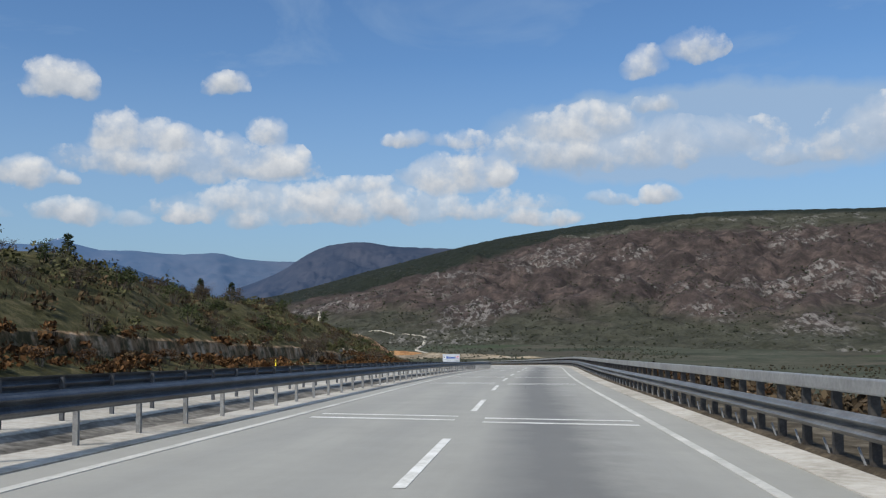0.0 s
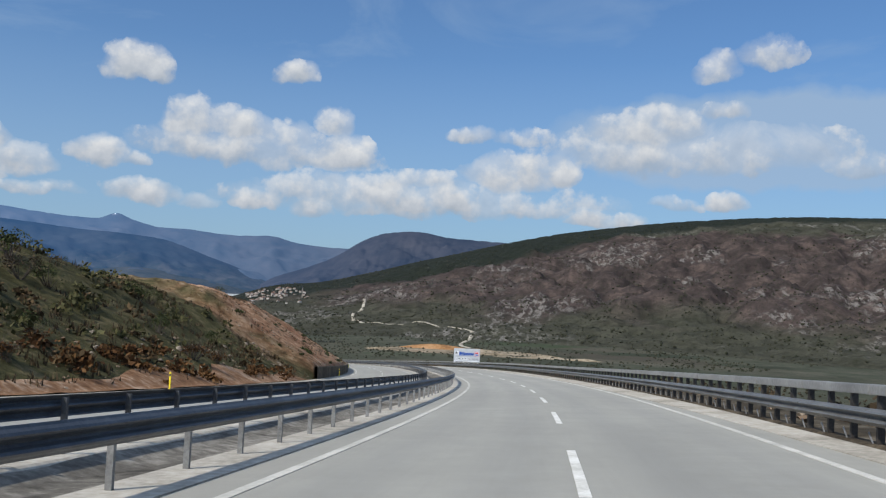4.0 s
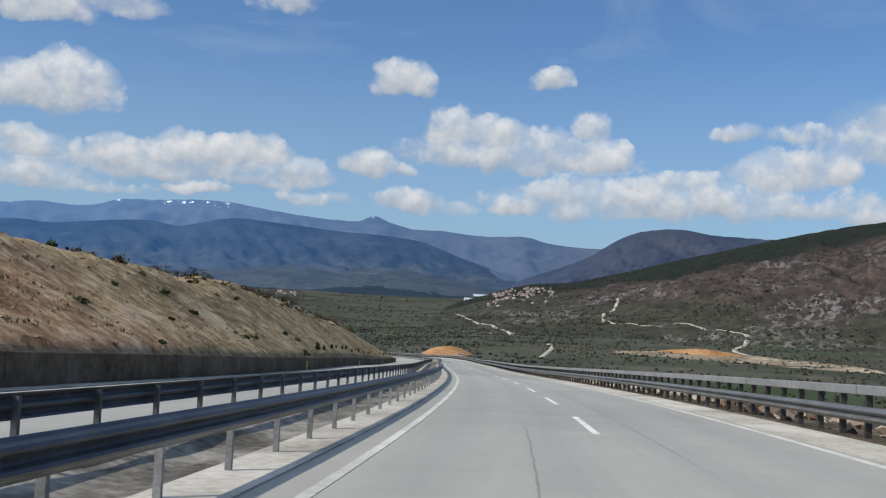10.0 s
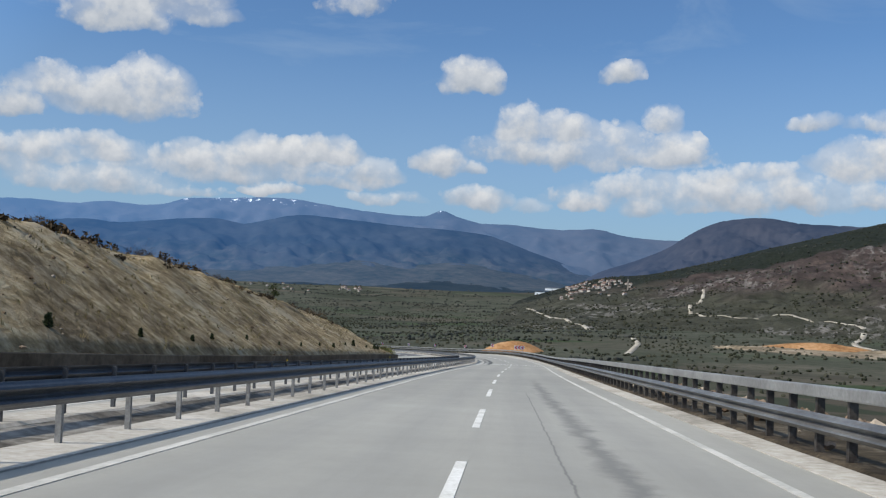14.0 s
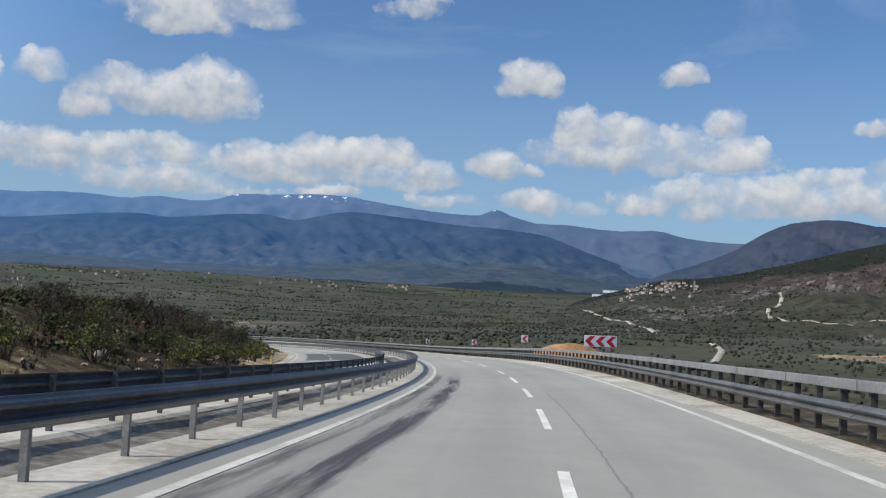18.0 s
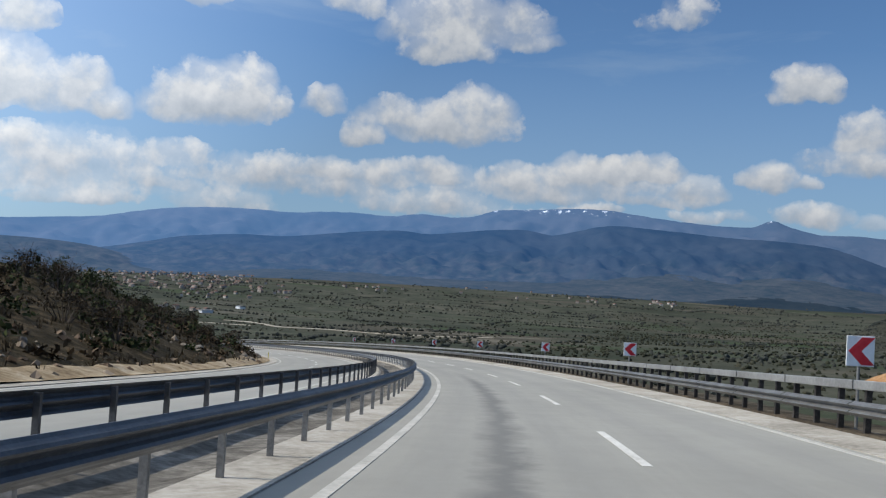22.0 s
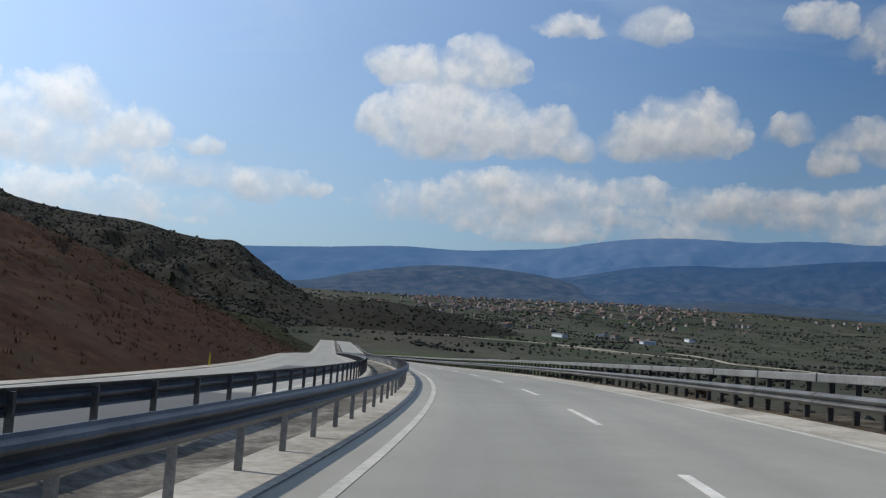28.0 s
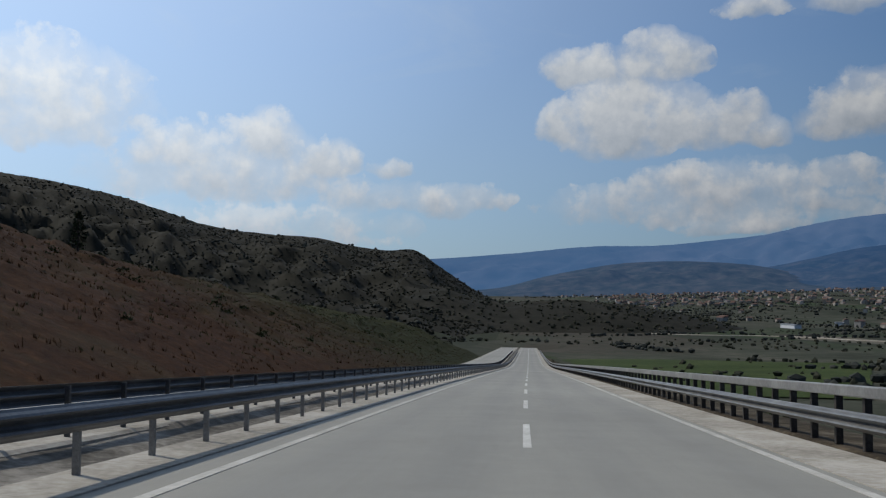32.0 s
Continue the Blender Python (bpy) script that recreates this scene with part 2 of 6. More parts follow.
def make_world():
    w = bpy.data.worlds.new("sky")
    scene.world = w
    w.use_nodes = True
    t = w.node_tree
    t.nodes.clear()
    sky = t.nodes.new("ShaderNodeTexSky")
    sky.sky_type, sky.sun_disc = "NISHITA", False
    sky.sun_elevation, sky.sun_rotation = radians(SUN_EL), radians(-SUN_AZ)
    sky.air_density, sky.dust_density, sky.ozone_density = 1.0, 0.6, 1.6
    co = t.nodes.new("ShaderNodeTexCoord").outputs["Generated"]
    xyz = t.nodes.new("ShaderNodeSeparateXYZ")
    link(t, co, xyz.inputs[0])
    az = math_node(t, "MULTIPLY", math_node(t, "ARCTAN2", math_node(t, "MULTIPLY", xyz.outputs[0], -1.0), xyz.outputs[1]), 57.29578)
    el = math_node(t, "MULTIPLY", math_node(t, "ARCSINE", xyz.outputs[2]), 57.29578)
    big = noise_tex(t, co, 22.0, 4.0, 0.5)
    fine = noise_tex(t, co, 48.0, 4.0, 0.5)
    side = noise_tex(t, co, 14.0, 4.0, 0.5)
    waz = math_node(t, "MULTIPLY_ADD", math_node(t, "SUBTRACT", side, 0.5), 2.2, az)
    wel = math_node(t, "MULTIPLY_ADD", math_node(t, "SUBTRACT", big, 0.5), 1.5, el)
    wel = math_node(t, "MULTIPLY_ADD", math_node(t, "SUBTRACT", fine, 0.5), 0.6, wel)

    def three(v):
        n = t.nodes.new("ShaderNodeCombineXYZ")
        for i in range(3):
            link(t, v, n.inputs[i])
        return n.outputs[0]

    def vec(op, *args):
        n = t.nodes.new("ShaderNodeVectorMath")
        n.operation = op
        for i, v in enumerate(args):
            if isinstance(v, tuple):
                n.inputs[i].default_value = v
            else:
                link(t, v, n.inputs[i])
        return n.outputs["Value"] if op == "DOT_PRODUCT" else n.outputs[0]

    waz3, wel3 = three(waz), three(wel)
    cover3, num3, den3 = (0.0, 0.0, 0.0), (0.0, 0.0, 0.0), (0.0, 0.0, 0.0)
    for i in range(0, len(CLOUDS), 3):
        trio = (list(CLOUDS[i:i + 3]) * 3)[:3]
        dx = vec("MULTIPLY_ADD", waz3, tuple(1 / c[2] for c in trio), tuple(-c[0] / c[2] for c in trio))
        up = vec("MULTIPLY_ADD", wel3, tuple(1.4 / c[3] for c in trio), tuple(-1.4 * (c[1] + 0.28 * c[3]) / c[3] for c in trio))
        v = vec("MAXIMUM", up, vec("MULTIPLY", up, (-2.5, -2.5, -2.5)))
        d = vec("MULTIPLY_ADD", v, v, vec("MULTIPLY", dx, dx))
        q = vec("MAXIMUM", vec("MULTIPLY_ADD", d, tuple(-c[4] for c in trio), tuple(c[4] + 0.3 for c in trio)), (0.0, 0.0, 0.0))
        w = vec("MULTIPLY", q, q)
        num3, den3, cover3 = vec("MULTIPLY_ADD", w, up, num3), vec("ADD", den3, w), vec("MAXIMUM", cover3, q)
    parts = t.nodes.new("ShaderNodeSeparateXYZ")
    link(t, cover3, parts.inputs[0])
    cover = math_node(t, "MAXIMUM", math_node(t, "MAXIMUM", parts.outputs[0], parts.outputs[1]), parts.outputs[2])
    gate = math_node(t, "MULTIPLY", cover, 5.0, clamp=True)
    cover = math_node(t, "ADD", math_node(t, "SUBTRACT", cover, 1.3), gate)
    height = math_node(t, "DIVIDE", vec("DOT_PRODUCT", num3, (1.0, 1.0, 1.0)), math_node(t, "ADD", vec("DOT_PRODUCT", den3, (1.0, 1.0, 1.0)), 0.001))
    lumps = noise_tex(t, co, 30.0, 7.0, 0.56, 0.0)
    edge = math_node(t, "MULTIPLY_ADD", math_node(t, "SUBTRACT", lumps, 0.5), 2.6, cover)
    body = ramp(t, edge, ((0.06, 0.0), (0.36, 0.6), (0.85, 1.0)))
    wisps = noise_tex(t, co, 11.0, 7.0, 0.62, 0.6)
    halo = ramp(t, math_node(t, "MULTIPLY_ADD", math_node(t, "SUBTRACT", wisps, 0.5), 1.5, cover), ((0.0, 0.0), (0.42, 0.5), (1.0, 0.7)))
    body = math_node(t, "MAXIMUM", body, halo)
    lit = noise_tex(t, up_shift(t, co), 30.0, 7.0, 0.56, 0.0)
    relief = math_node(t, "SUBTRACT", lumps, lit)
    # thin high veil, thicker towards the horizon and the sun's side
    veil_n = t.nodes.new("ShaderNodeMapping")
    veil_n.inputs["Scale"].default_value = (1.0, 1.0, 3.2)
    link(t, co, veil_n.inputs[0])
    veil = ramp(t, noise_tex(t, veil_n.outputs[0], 3.2, 6.0, 0.6, 0.8), ((0.44, 0.0), (0.7, 0.55)))
    low = ramp(t, math_node(t, "MULTIPLY", el, 1 / 30.0), ((0.0, 0.85), (0.25, 0.62), (0.5, 0.2), (1.0, 0.0)))
    sx = math_node(t, "MULTIPLY", math_node(t, "ADD", waz, 17.0), 1 / 17.0)
    sy = math_node(t, "MULTIPLY", math_node(t, "SUBTRACT", wel, 10.0), 1 / 3.6)
    sheet_d = math_node(t, "ADD", math_node(t, "MULTIPLY", sx, sx), math_node(t, "MULTIPLY", sy, sy))
    haze = math_node(t, "MULTIPLY", math_node(t, "MULTIPLY", math_node(t, "SUBTRACT", 1.0, sheet_d, clamp=True), 2.2, clamp=True), 1.1)
    veil = math_node(t, "MULTIPLY", math_node(t, "MAXIMUM", math_node(t, "MAXIMUM", veil, low), haze), 0.75)
    shade = math_node(t, "ADD", math_node(t, "MULTIPLY", height, 0.55), math_node(t, "MULTIPLY_ADD", relief, 0.9, 0.34))
    cloud = ramp(t, shade, ((0.05, CLOUD_DARK), (0.38, CLOUD_MID), (0.78, CLOUD_LIT)))
    base = mix(t, SKY_TINT_FAC, sky.outputs[0], SKY_TINT, "MULTIPLY")
    col = mix(t, veil, base, VEIL)
    col = mix(t, body, col, cloud)
    # the bright aureole on the sun's side
    sd = t.nodes.new("ShaderNodeVectorMath")
    sd.operation = "DOT_PRODUCT"
    link(t, co, sd.inputs[0])
    sd.inputs[1].default_value = (-math.sin(radians(SUN_AZ)) * math.cos(radians(SUN_EL)), math.cos(radians(SUN_AZ)) * math.cos(radians(SUN_EL)), math.sin(radians(SUN_EL)))
    glow = ramp(t, sd.outputs["Value"], ((0.15, 1.0), (0.55, GLOW[0]), (0.85, GLOW[1])))
    pale = ramp(t, sd.outputs["Value"], ((0.2, 0.0), (0.85, 0.6)))
    col = mix(t, pale, col, (5.2, 5.9, 6.6))
    col = mix(t, 1.0, col, glow, "MULTIPLY")
    bg = t.nodes.new("ShaderNodeBackground")
    bg.inputs[1].default_value = SKY_STRENGTH
    link(t, col, bg.inputs[0])
    out = t.nodes.new("ShaderNodeOutputWorld")
    link(t, bg.outputs[0], out.inputs[0])


SKY_STRENGTH, SUN_STRENGTH = 0.085, 4.9
GLOW = (1.75, 2.8)
SKY_TINT, SKY_TINT_FAC = (0.55, 0.92, 1.3), 1.0
CLOUD_DARK, CLOUD_MID, CLOUD_LIT, VEIL = (4.1, 4.75, 5.6), (5.9, 6.4, 7.1), (8.7, 8.9, 9.1), (4.0, 5.45, 7.4)
make_world()
sun = new("sun", bpy.data.lights.new("sun", "SUN"))
sun.data.energy, sun.data.angle, sun.data.color = SUN_STRENGTH, radians(0.53), (1.0, 0.93, 0.81)
_d = Vector((-math.sin(radians(SUN_AZ)) * math.cos(radians(SUN_EL)), math.cos(radians(SUN_AZ)) * math.cos(radians(SUN_EL)), math.sin(radians(SUN_EL))))
sun.matrix_world = look(_d * 300, (0, 0, 0))


# ---- materials ----
def material(name, base, rough=0.8, metal=0.0):
    """A material with its shader; base may be a colour. Returns the material, its tree, shader and object-space vector."""
    m = bpy.data.materials.new(name)
    m.use_nodes = True
    t = m.node_tree
    b = t.nodes["Principled BSDF"]
    b.inputs["Base Color"].default_value = (*base, 1)
    b.inputs["Roughness"].default_value, b.inputs["Metallic"].default_value = rough, metal
    if rough >= 0.9:
        b.inputs["Specular IOR Level"].default_value = 0.08
    co = t.nodes.new("ShaderNodeNewGeometry").outputs["Position"]
    return m, t, b, co


def bump(t, b, height, strength=0.4, dist=0.02):
    n = t.nodes.new("ShaderNodeBump")
    n.inputs["Strength"].default_value, n.inputs["Distance"].default_value = strength, dist
    link(t, height, n.inputs["Height"])
    link(t, n.outputs[0], b.inputs["Normal"])


def two_scale(name, dark, mid, light, big, small, rough=0.85, bump_d=0.01, metal=0.0, spread=0.22):
    m, t, b, co = material(name, mid, rough, metal)
    n1, n2 = noise_tex(t, co, big, 5, 0.6, 0.4), noise_tex(t, co, small, 4, 0.65)
    v = math_node(t, "MULTIPLY_ADD", math_node(t, "SUBTRACT", n2, 0.5), 0.7, n1)
    link(t, ramp(t, v, ((0.5 - spread, dark), (0.5, mid), (0.5 + spread, light))), b.inputs["Base Color"])
    bump(t, b, n2, 0.5, bump_d)
    return m


def random_tone(t, amount):
    r = t.nodes.new("ShaderNodeObjectInfo").outputs["Random"]
    return math_node(t, "MULTIPLY_ADD", r, amount, 1.0 - amount / 2)


def asphalt_mat(name, dark, mid, light):
    m, t, b, co = material(name, mid, 0.75)
    n1, n2, n3 = noise_tex(t, co, 0.05, 4, 0.6, 0.5), noise_tex(t, co, 1.3, 6, 0.7), noise_tex(t, co, 60.0, 3, 0.6)
    v = math_node(t, "ADD", math_node(t, "MULTIPLY", n1, 0.6), math_node(t, "MULTIPLY_ADD", n2, 0.3, 0.05))
    col = ramp(t, v, ((0.32, dark), (0.5, mid), (0.66, light)))
    col = mix(t, math_node(t, "MULTIPLY", n3, 0.35), col, dark)
    link(t, col, b.inputs["Base Color"])
    bump(t, b, n3, 0.35, 0.004)
    return m




def matt(m, level):
    """Takes the sheen off a rough mineral surface."""
    m.node_tree.nodes["Principled BSDF"].inputs["Specular IOR Level"].default_value = level
    return m


def road_mat():
    """Pale worn asphalt with darker wheel tracks, oil stains and fresh patches that lie at their own places."""
    m, t, b, co = material("weathered_asphalt", (0.34, 0.34, 0.33), 0.7)
    n1, n2, n3 = noise_tex(t, co, 0.045, 4, 0.6, 0.5), noise_tex(t, co, 0.9, 6, 0.7), noise_tex(t, co, 45.0, 3, 0.6)
    v = math_node(t, "ADD", math_node(t, "MULTIPLY", n1, 0.62), math_node(t, "MULTIPLY_ADD", n2, 0.28, 0.05))
    col = ramp(t, v, ((0.3, (0.222, 0.214, 0.187)), (0.5, (0.288, 0.278, 0.244)), (0.68, (0.35, 0.338, 0.298))))
    col = mix(t, math_node(t, "MULTIPLY", n3, 0.3), col, (0.2, 0.195, 0.178))
    def attr(name):
        a = t.nodes.new("ShaderNodeAttribute")
        a.attribute_name = name
        return a.outputs["Fac"]
    lat, along = attr("lat"), attr("run")
    wlat = math_node(t, "MULTIPLY_ADD", math_node(t, "SUBTRACT", n1, 0.5), 0.8, lat)
    def band(x, mid, half, soft):
        d = math_node(t, "ABSOLUTE", math_node(t, "SUBTRACT", x, mid))
        return math_node(t, "MULTIPLY_ADD", d, -1.0 / soft, (half + soft) / soft, clamp=True)
    for mid in (0.95, 2.75, 4.75, 6.5, -5.5, -7.3, -9.2, -11.0):
        col = mix(t, math_node(t, "MULTIPLY", band(wlat, mid, 0.1, 0.55), 0.16), col, (0.15, 0.15, 0.148))
    nstreak = math_node(t, "MULTIPLY_ADD", math_node(t, "SUBTRACT", n2, 0.5), 1.1, lat)
    for mid, half, soft, s0, s1, fs, k in ((5.35, 0.25, 0.9, 52, 50, 45, 0.62), 
                                           (5.6, 0.04, 0.25, 440, 22, 12, 0.5), (1.75, 0.06, 0.4, 690, 20, 18, 0.55), (2.0, 0.5, 1.0, 905, 60, 40, 0.16)):
        f = math_node(t, "MULTIPLY", band(nstreak, mid, half, soft), band(along, s0, s1, fs))
        col = mix(t, math_node(t, "MULTIPLY", f, k), col, (0.07, 0.07, 0.072))
    drag = t.nodes.new("ShaderNodeCombineXYZ")
    link(t, math_node(t, "MULTIPLY", lat, 2.6), drag.inputs[0])
    link(t, math_node(t, "MULTIPLY", along, 0.16), drag.inputs[1])
    patchy = noise_tex(t, drag.outputs[0], 1.0, 6, 0.66, 0.4)
    spill = math_node(t, "MULTIPLY_ADD", math_node(t, "SUBTRACT", patchy, 0.5), 0.7, lat)
    for mid, half, soft, s0, s1, k in ((0.28, 0.08, 0.14, 562, 24, 0.85), (1.08, 0.16, 0.14, 556, 26, 1.0), (0.7, 0.5, 0.2, 560, 26, 0.16)):
        f = math_node(t, "MULTIPLY", band(spill, mid, half, soft), band(along, s0, s1, 7))
        f = math_node(t, "MULTIPLY", f, ramp(t, patchy, ((0.36, 0.25), (0.55, 1.0))))
        col = mix(t, math_node(t, "MULTIPLY", f, k), col, (0.04, 0.04, 0.042))
    # faint lengthwise wear of the whole surface
    col = mix(t, math_node(t, "MULTIPLY", ramp(t, patchy, ((0.45, 0.0), (0.68, 1.0))), 0.16), col, (0.17, 0.165, 0.15))
    seam = math_node(t, "MULTIPLY_ADD", math_node(t, "SUBTRACT", n2, 0.5), 0.16, lat)
    for mid, s0, s1 in ((4.87, 62, 24), (4.3, 562, 12), (4.95, 440, 14), (5.2, 790, 16), (2.3, 300, 20), (4.6, 330, 12)):
        f = math_node(t, "MULTIPLY", band(seam, mid, 0.006, 0.018), band(along, s0, s1, 4))
        col = mix(t, math_node(t, "MULTIPLY", f, 0.5), col, (0.06, 0.06, 0.06))
    wide = math_node(t, "MULTIPLY_ADD", math_node(t, "SUBTRACT", n2, 0.5), 5.0, along)
    for mid, half, s0, s1 in ((-8.0, 3.0, 652, 15), (-7.0, 2.4, 866, 9), (-5.2, 0.7, 560, 18), (-7.5, 1.8, 905, 10)):
        f = math_node(t, "MULTIPLY", band(nstreak, mid, half, 0.3), band(wide, s0, s1, 1.5))
        col = mix(t, math_node(t, "MULTIPLY", f, 0.85), col, (0.06, 0.06, 0.062))
    link(t, col, b.inputs["Base Color"])
    bump(t, b, n3, 0.3, 0.004)
    return m


M_ASPHALT = matt(road_mat(), 0.15)
M_NEWASPHALT = asphalt_mat("dark_asphalt", (0.035, 0.035, 0.037), (0.05, 0.05, 0.052), (0.075, 0.075, 0.075))
M_CONCRETE = two_scale("pale_concrete", (0.21, 0.19, 0.158), (0.34, 0.314, 0.268), (0.45, 0.422, 0.375), 0.35, 6.0, 0.9)
M_SOIL = two_scale("verge_soil", (0.02, 0.016, 0.011), (0.05, 0.04, 0.028), (0.11, 0.088, 0.062), 0.8, 7.0, 0.95)
M_WALL = two_scale("stained_concrete", (0.06, 0.045, 0.032), (0.105, 0.083, 0.06), (0.165, 0.135, 0.1), 0.3, 2.4, 0.9)
M_PAINT = two_scale("road_paint", (0.40, 0.385, 0.34), (0.56, 0.545, 0.50), (0.68, 0.67, 0.63), 1.2, 14.0, 0.6, 0.002)
M_FAINT = two_scale("worn_paint", (0.33, 0.32, 0.285), (0.43, 0.415, 0.375), (0.54, 0.52, 0.475), 0.6, 9.0, 0.7, 0.002)
M_DITCH = two_scale("median_gravel", (0.045, 0.041, 0.035), (0.12, 0.11, 0.095), (0.25, 0.233, 0.205), 0.4, 4.0, 0.95, 0.05)
M_STEEL = two_scale("galvanised_steel", (0.042, 0.045, 0.05), (0.068, 0.072, 0.079), (0.1, 0.105, 0.113), 1.5, 20.0, 0.48, 0.001, 0.4)
M_POST = two_scale("galvanised_post", (0.13, 0.13, 0.13), (0.2, 0.2, 0.197), (0.28, 0.28, 0.275), 2.0, 25.0, 0.5, 0.001, 0.5)
M_DARKPOST = two_scale("dark_post", (0.022, 0.018, 0.015), (0.04, 0.034, 0.03), (0.075, 0.068, 0.06), 2.0, 18.0, 0.6, 0.001, 0.4)
M_ZINC = two_scale("matt_zinc", (0.2, 0.2, 0.197), (0.27, 0.27, 0.265), (0.35, 0.35, 0.342), 0.8, 12.0, 0.5, 0.001, 0.55)
M_BEAM = two_scale("weathered_beam", (0.12, 0.12, 0.118), (0.17, 0.17, 0.167), (0.24, 0.24, 0.235), 0.8, 12.0, 0.45, 0.001, 0.55)
M_YELLOW = two_scale("yellow_plastic", (0.6, 0.45, 0.01), (0.75, 0.58, 0.015), (0.8, 0.65, 0.03), 3.0, 20.0, 0.5)
M_WHITE = two_scale("sign_white", (0.62, 0.64, 0.66), (0.70, 0.72, 0.74), (0.76, 0.78, 0.79), 0.8, 9.0, 0.45, 0.001)
M_RED = two_scale("sign_red", (0.42, 0.01, 0.02), (0.52, 0.015, 0.025), (0.6, 0.03, 0.04), 1.0, 9.0, 0.4, 0.001)
for _m in (M_CONCRETE, M_PAINT, M_FAINT):
    matt(_m, 0.12)
M_BLUE = two_scale("sign_blue", (0.01, 0.05, 0.24), (0.015, 0.07, 0.32), (0.02, 0.09, 0.38), 1.0, 9.0, 0.4, 0.001)
M_BLACK = two_scale("sign_black", (0.012, 0.012, 0.014), (0.02, 0.02, 0.024), (0.03, 0.03, 0.034), 1.0, 9.0, 0.5, 0.001)


# ---- mesh helpers ----
def mesh_object(name, verts, faces, mat, smooth=False):
    me = bpy.data.meshes.new(name)
    me.from_pydata([tuple(map(float, v)) for v in verts], [], faces)
    me.materials.append(mat)
    if smooth:
        me.shade_smooth()
    me.update()
    return new(name, me)


def part(name, bm, mat, parent, label=""):
    me = bpy.data.meshes.new(name)
    bm.to_mesh(me)
    bm.free()
    me.materials.append(mat)
    ob = new(name, me)
    ob.parent = parent
    return tagged(ob, label)


def sheet(name, grid, mat, smooth=True):
    """A mesh from a grid of points, rows by columns."""
    n, m = grid.shape[:2]
    i = np.arange((n - 1) * (m - 1))
    a = i // (m - 1) * m + i % (m - 1)
    faces = np.stack([a, a + 1, a + m + 1, a + m], 1)
    return mesh_object(name, grid.reshape(-1, 3).tolist(), faces.tolist(), mat, smooth)


def sweep(name, s0, s1, ds, profile, mat, closed=True, smooth=False):
    """A cross-section of (lat, up) carried along the road."""
    s = np.linspace(s0, s1, max(2, int((s1 - s0) / ds) + 1))
    cols = [on_road(s, lat, up) for lat, up in profile]
    if closed:
        cols.append(cols[0])
    g = np.stack(cols, 1)
    return sheet(name, g, mat, smooth)


def box(bm, x0, x1, y0, y1, z0, z1, bevel=0.0):
    geo = bmesh.ops.create_cube(bm, size=1.0)
    for v in geo["verts"]:
        v.co = Vector((x0 if v.co.x < 0 else x1, y0 if v.co.y < 0 else y1, z0 if v.co.z < 0 else z1))
    if bevel:
        edges = list({e for v in geo["verts"] for e in v.link_edges})
        bmesh.ops.bevel(bm, geom=edges, offset=bevel, segments=1, affect="EDGES")


def extrude_outline(bm, pts, y0, y1):
    """A closed outline in x, z drawn out along y."""
    a = [bm.verts.new((x, y0, z)) for x, z in pts]
    b = [bm.verts.new((x, y1, z)) for x, z in pts]
    n = len(pts)
    for i in range(n):
        bm.faces.new((a[i], a[(i + 1) % n], b[(i + 1) % n], b[i]))
    bm.faces.new(a[::-1])
    bm.faces.new(b)
    bmesh.ops.recalc_face_normals(bm, faces=bm.faces[:])


def frame_at(s, lat, up=0.0, pitch=True):
    """A pose at the road: x to the right, y ahead along the road, z up."""
    p0, p1 = on_road(s - 1.0, lat, up), on_road(s + 1.0, lat, up)
    d = p1 - p0
    p = on_road(s, lat, up)
    rx = math.degrees(math.atan2(d[2], math.hypot(d[0], d[1]))) if pitch else 0.0
    return pose(p[0], p[1], p[2], rx, 0, math.degrees(math.atan2(-d[0], d[1])))


S_END = 1540.0
W = 3.75

# ---- carriageways ----
OPP = -12.7      # outer edge of the oncoming lanes
WALL = -13.6


def carriageway(name, lats, label):
    s = np.arange(-58, S_END, 3.0)
    g = np.stack([on_road(s, l, u) for l, u in lats], 1)
    ob = sheet(name, g, M_ASPHALT, smooth=False)
    for key, val in (("lat", np.tile([l for l, u in lats], len(s))), ("run", np.repeat(s, len(lats)))):
        at = ob.data.attributes.new(key, "FLOAT", "POINT")
        at.data.foreach_set("value", val.astype(np.float32))
    return tagged(ob, label, "road", kind="structure")


carriageway("road", ((8.4, -0.4), (8.4, 0), (5.6, 0), (3.75, 0), (1.8, 0), (-0.62, 0), (-0.62, -0.4)), "pale weathered asphalt of the driven motorway carriageway")
carriageway("oncoming_road", ((-4.3, -0.4), (-4.3, 0), (-8.4, 0), (OPP, 0), (OPP, -0.4)), "pale weathered asphalt of the oncoming carriageway")
_s = np.arange(-58, S_END, 3.0)
_in = 7.75 + 0.6 * np.interp(_s, (130, 170, 375, 400, 555, 585), (1, 0, 0, 1, 1, 0))
_cols = [on_road(_s, _in, -0.4), on_road(_s, _in, 0.015), on_road(_s, np.full(len(_s), 9.28), 0.05), on_road(_s, np.full(len(_s), 9.28), -0.5)]
tagged(sheet("pavement_right", np.stack(_cols, 1), M_CONCRETE, smooth=False), "pale concrete gutter strip under the outer barrier", "pavement", kind="structure")
tagged(sweep("verge_outer", -58, S_END, 3, ((8.93, 0.02), (9.03, 0.08), (9.32, 0.085), (9.32, -0.4), (8.93, -0.4)), M_SOIL), "dark loose soil along the outer barrier posts", "verge", kind="structure")
tagged(sweep("pavement_median", -58, S_END, 3, ((-1.5, 0.03), (-0.62, 0.02), (-0.62, -0.6), (-1.5, -0.6)), M_CONCRETE), "pale concrete strip under the median barrier", "pavement", kind="structure")
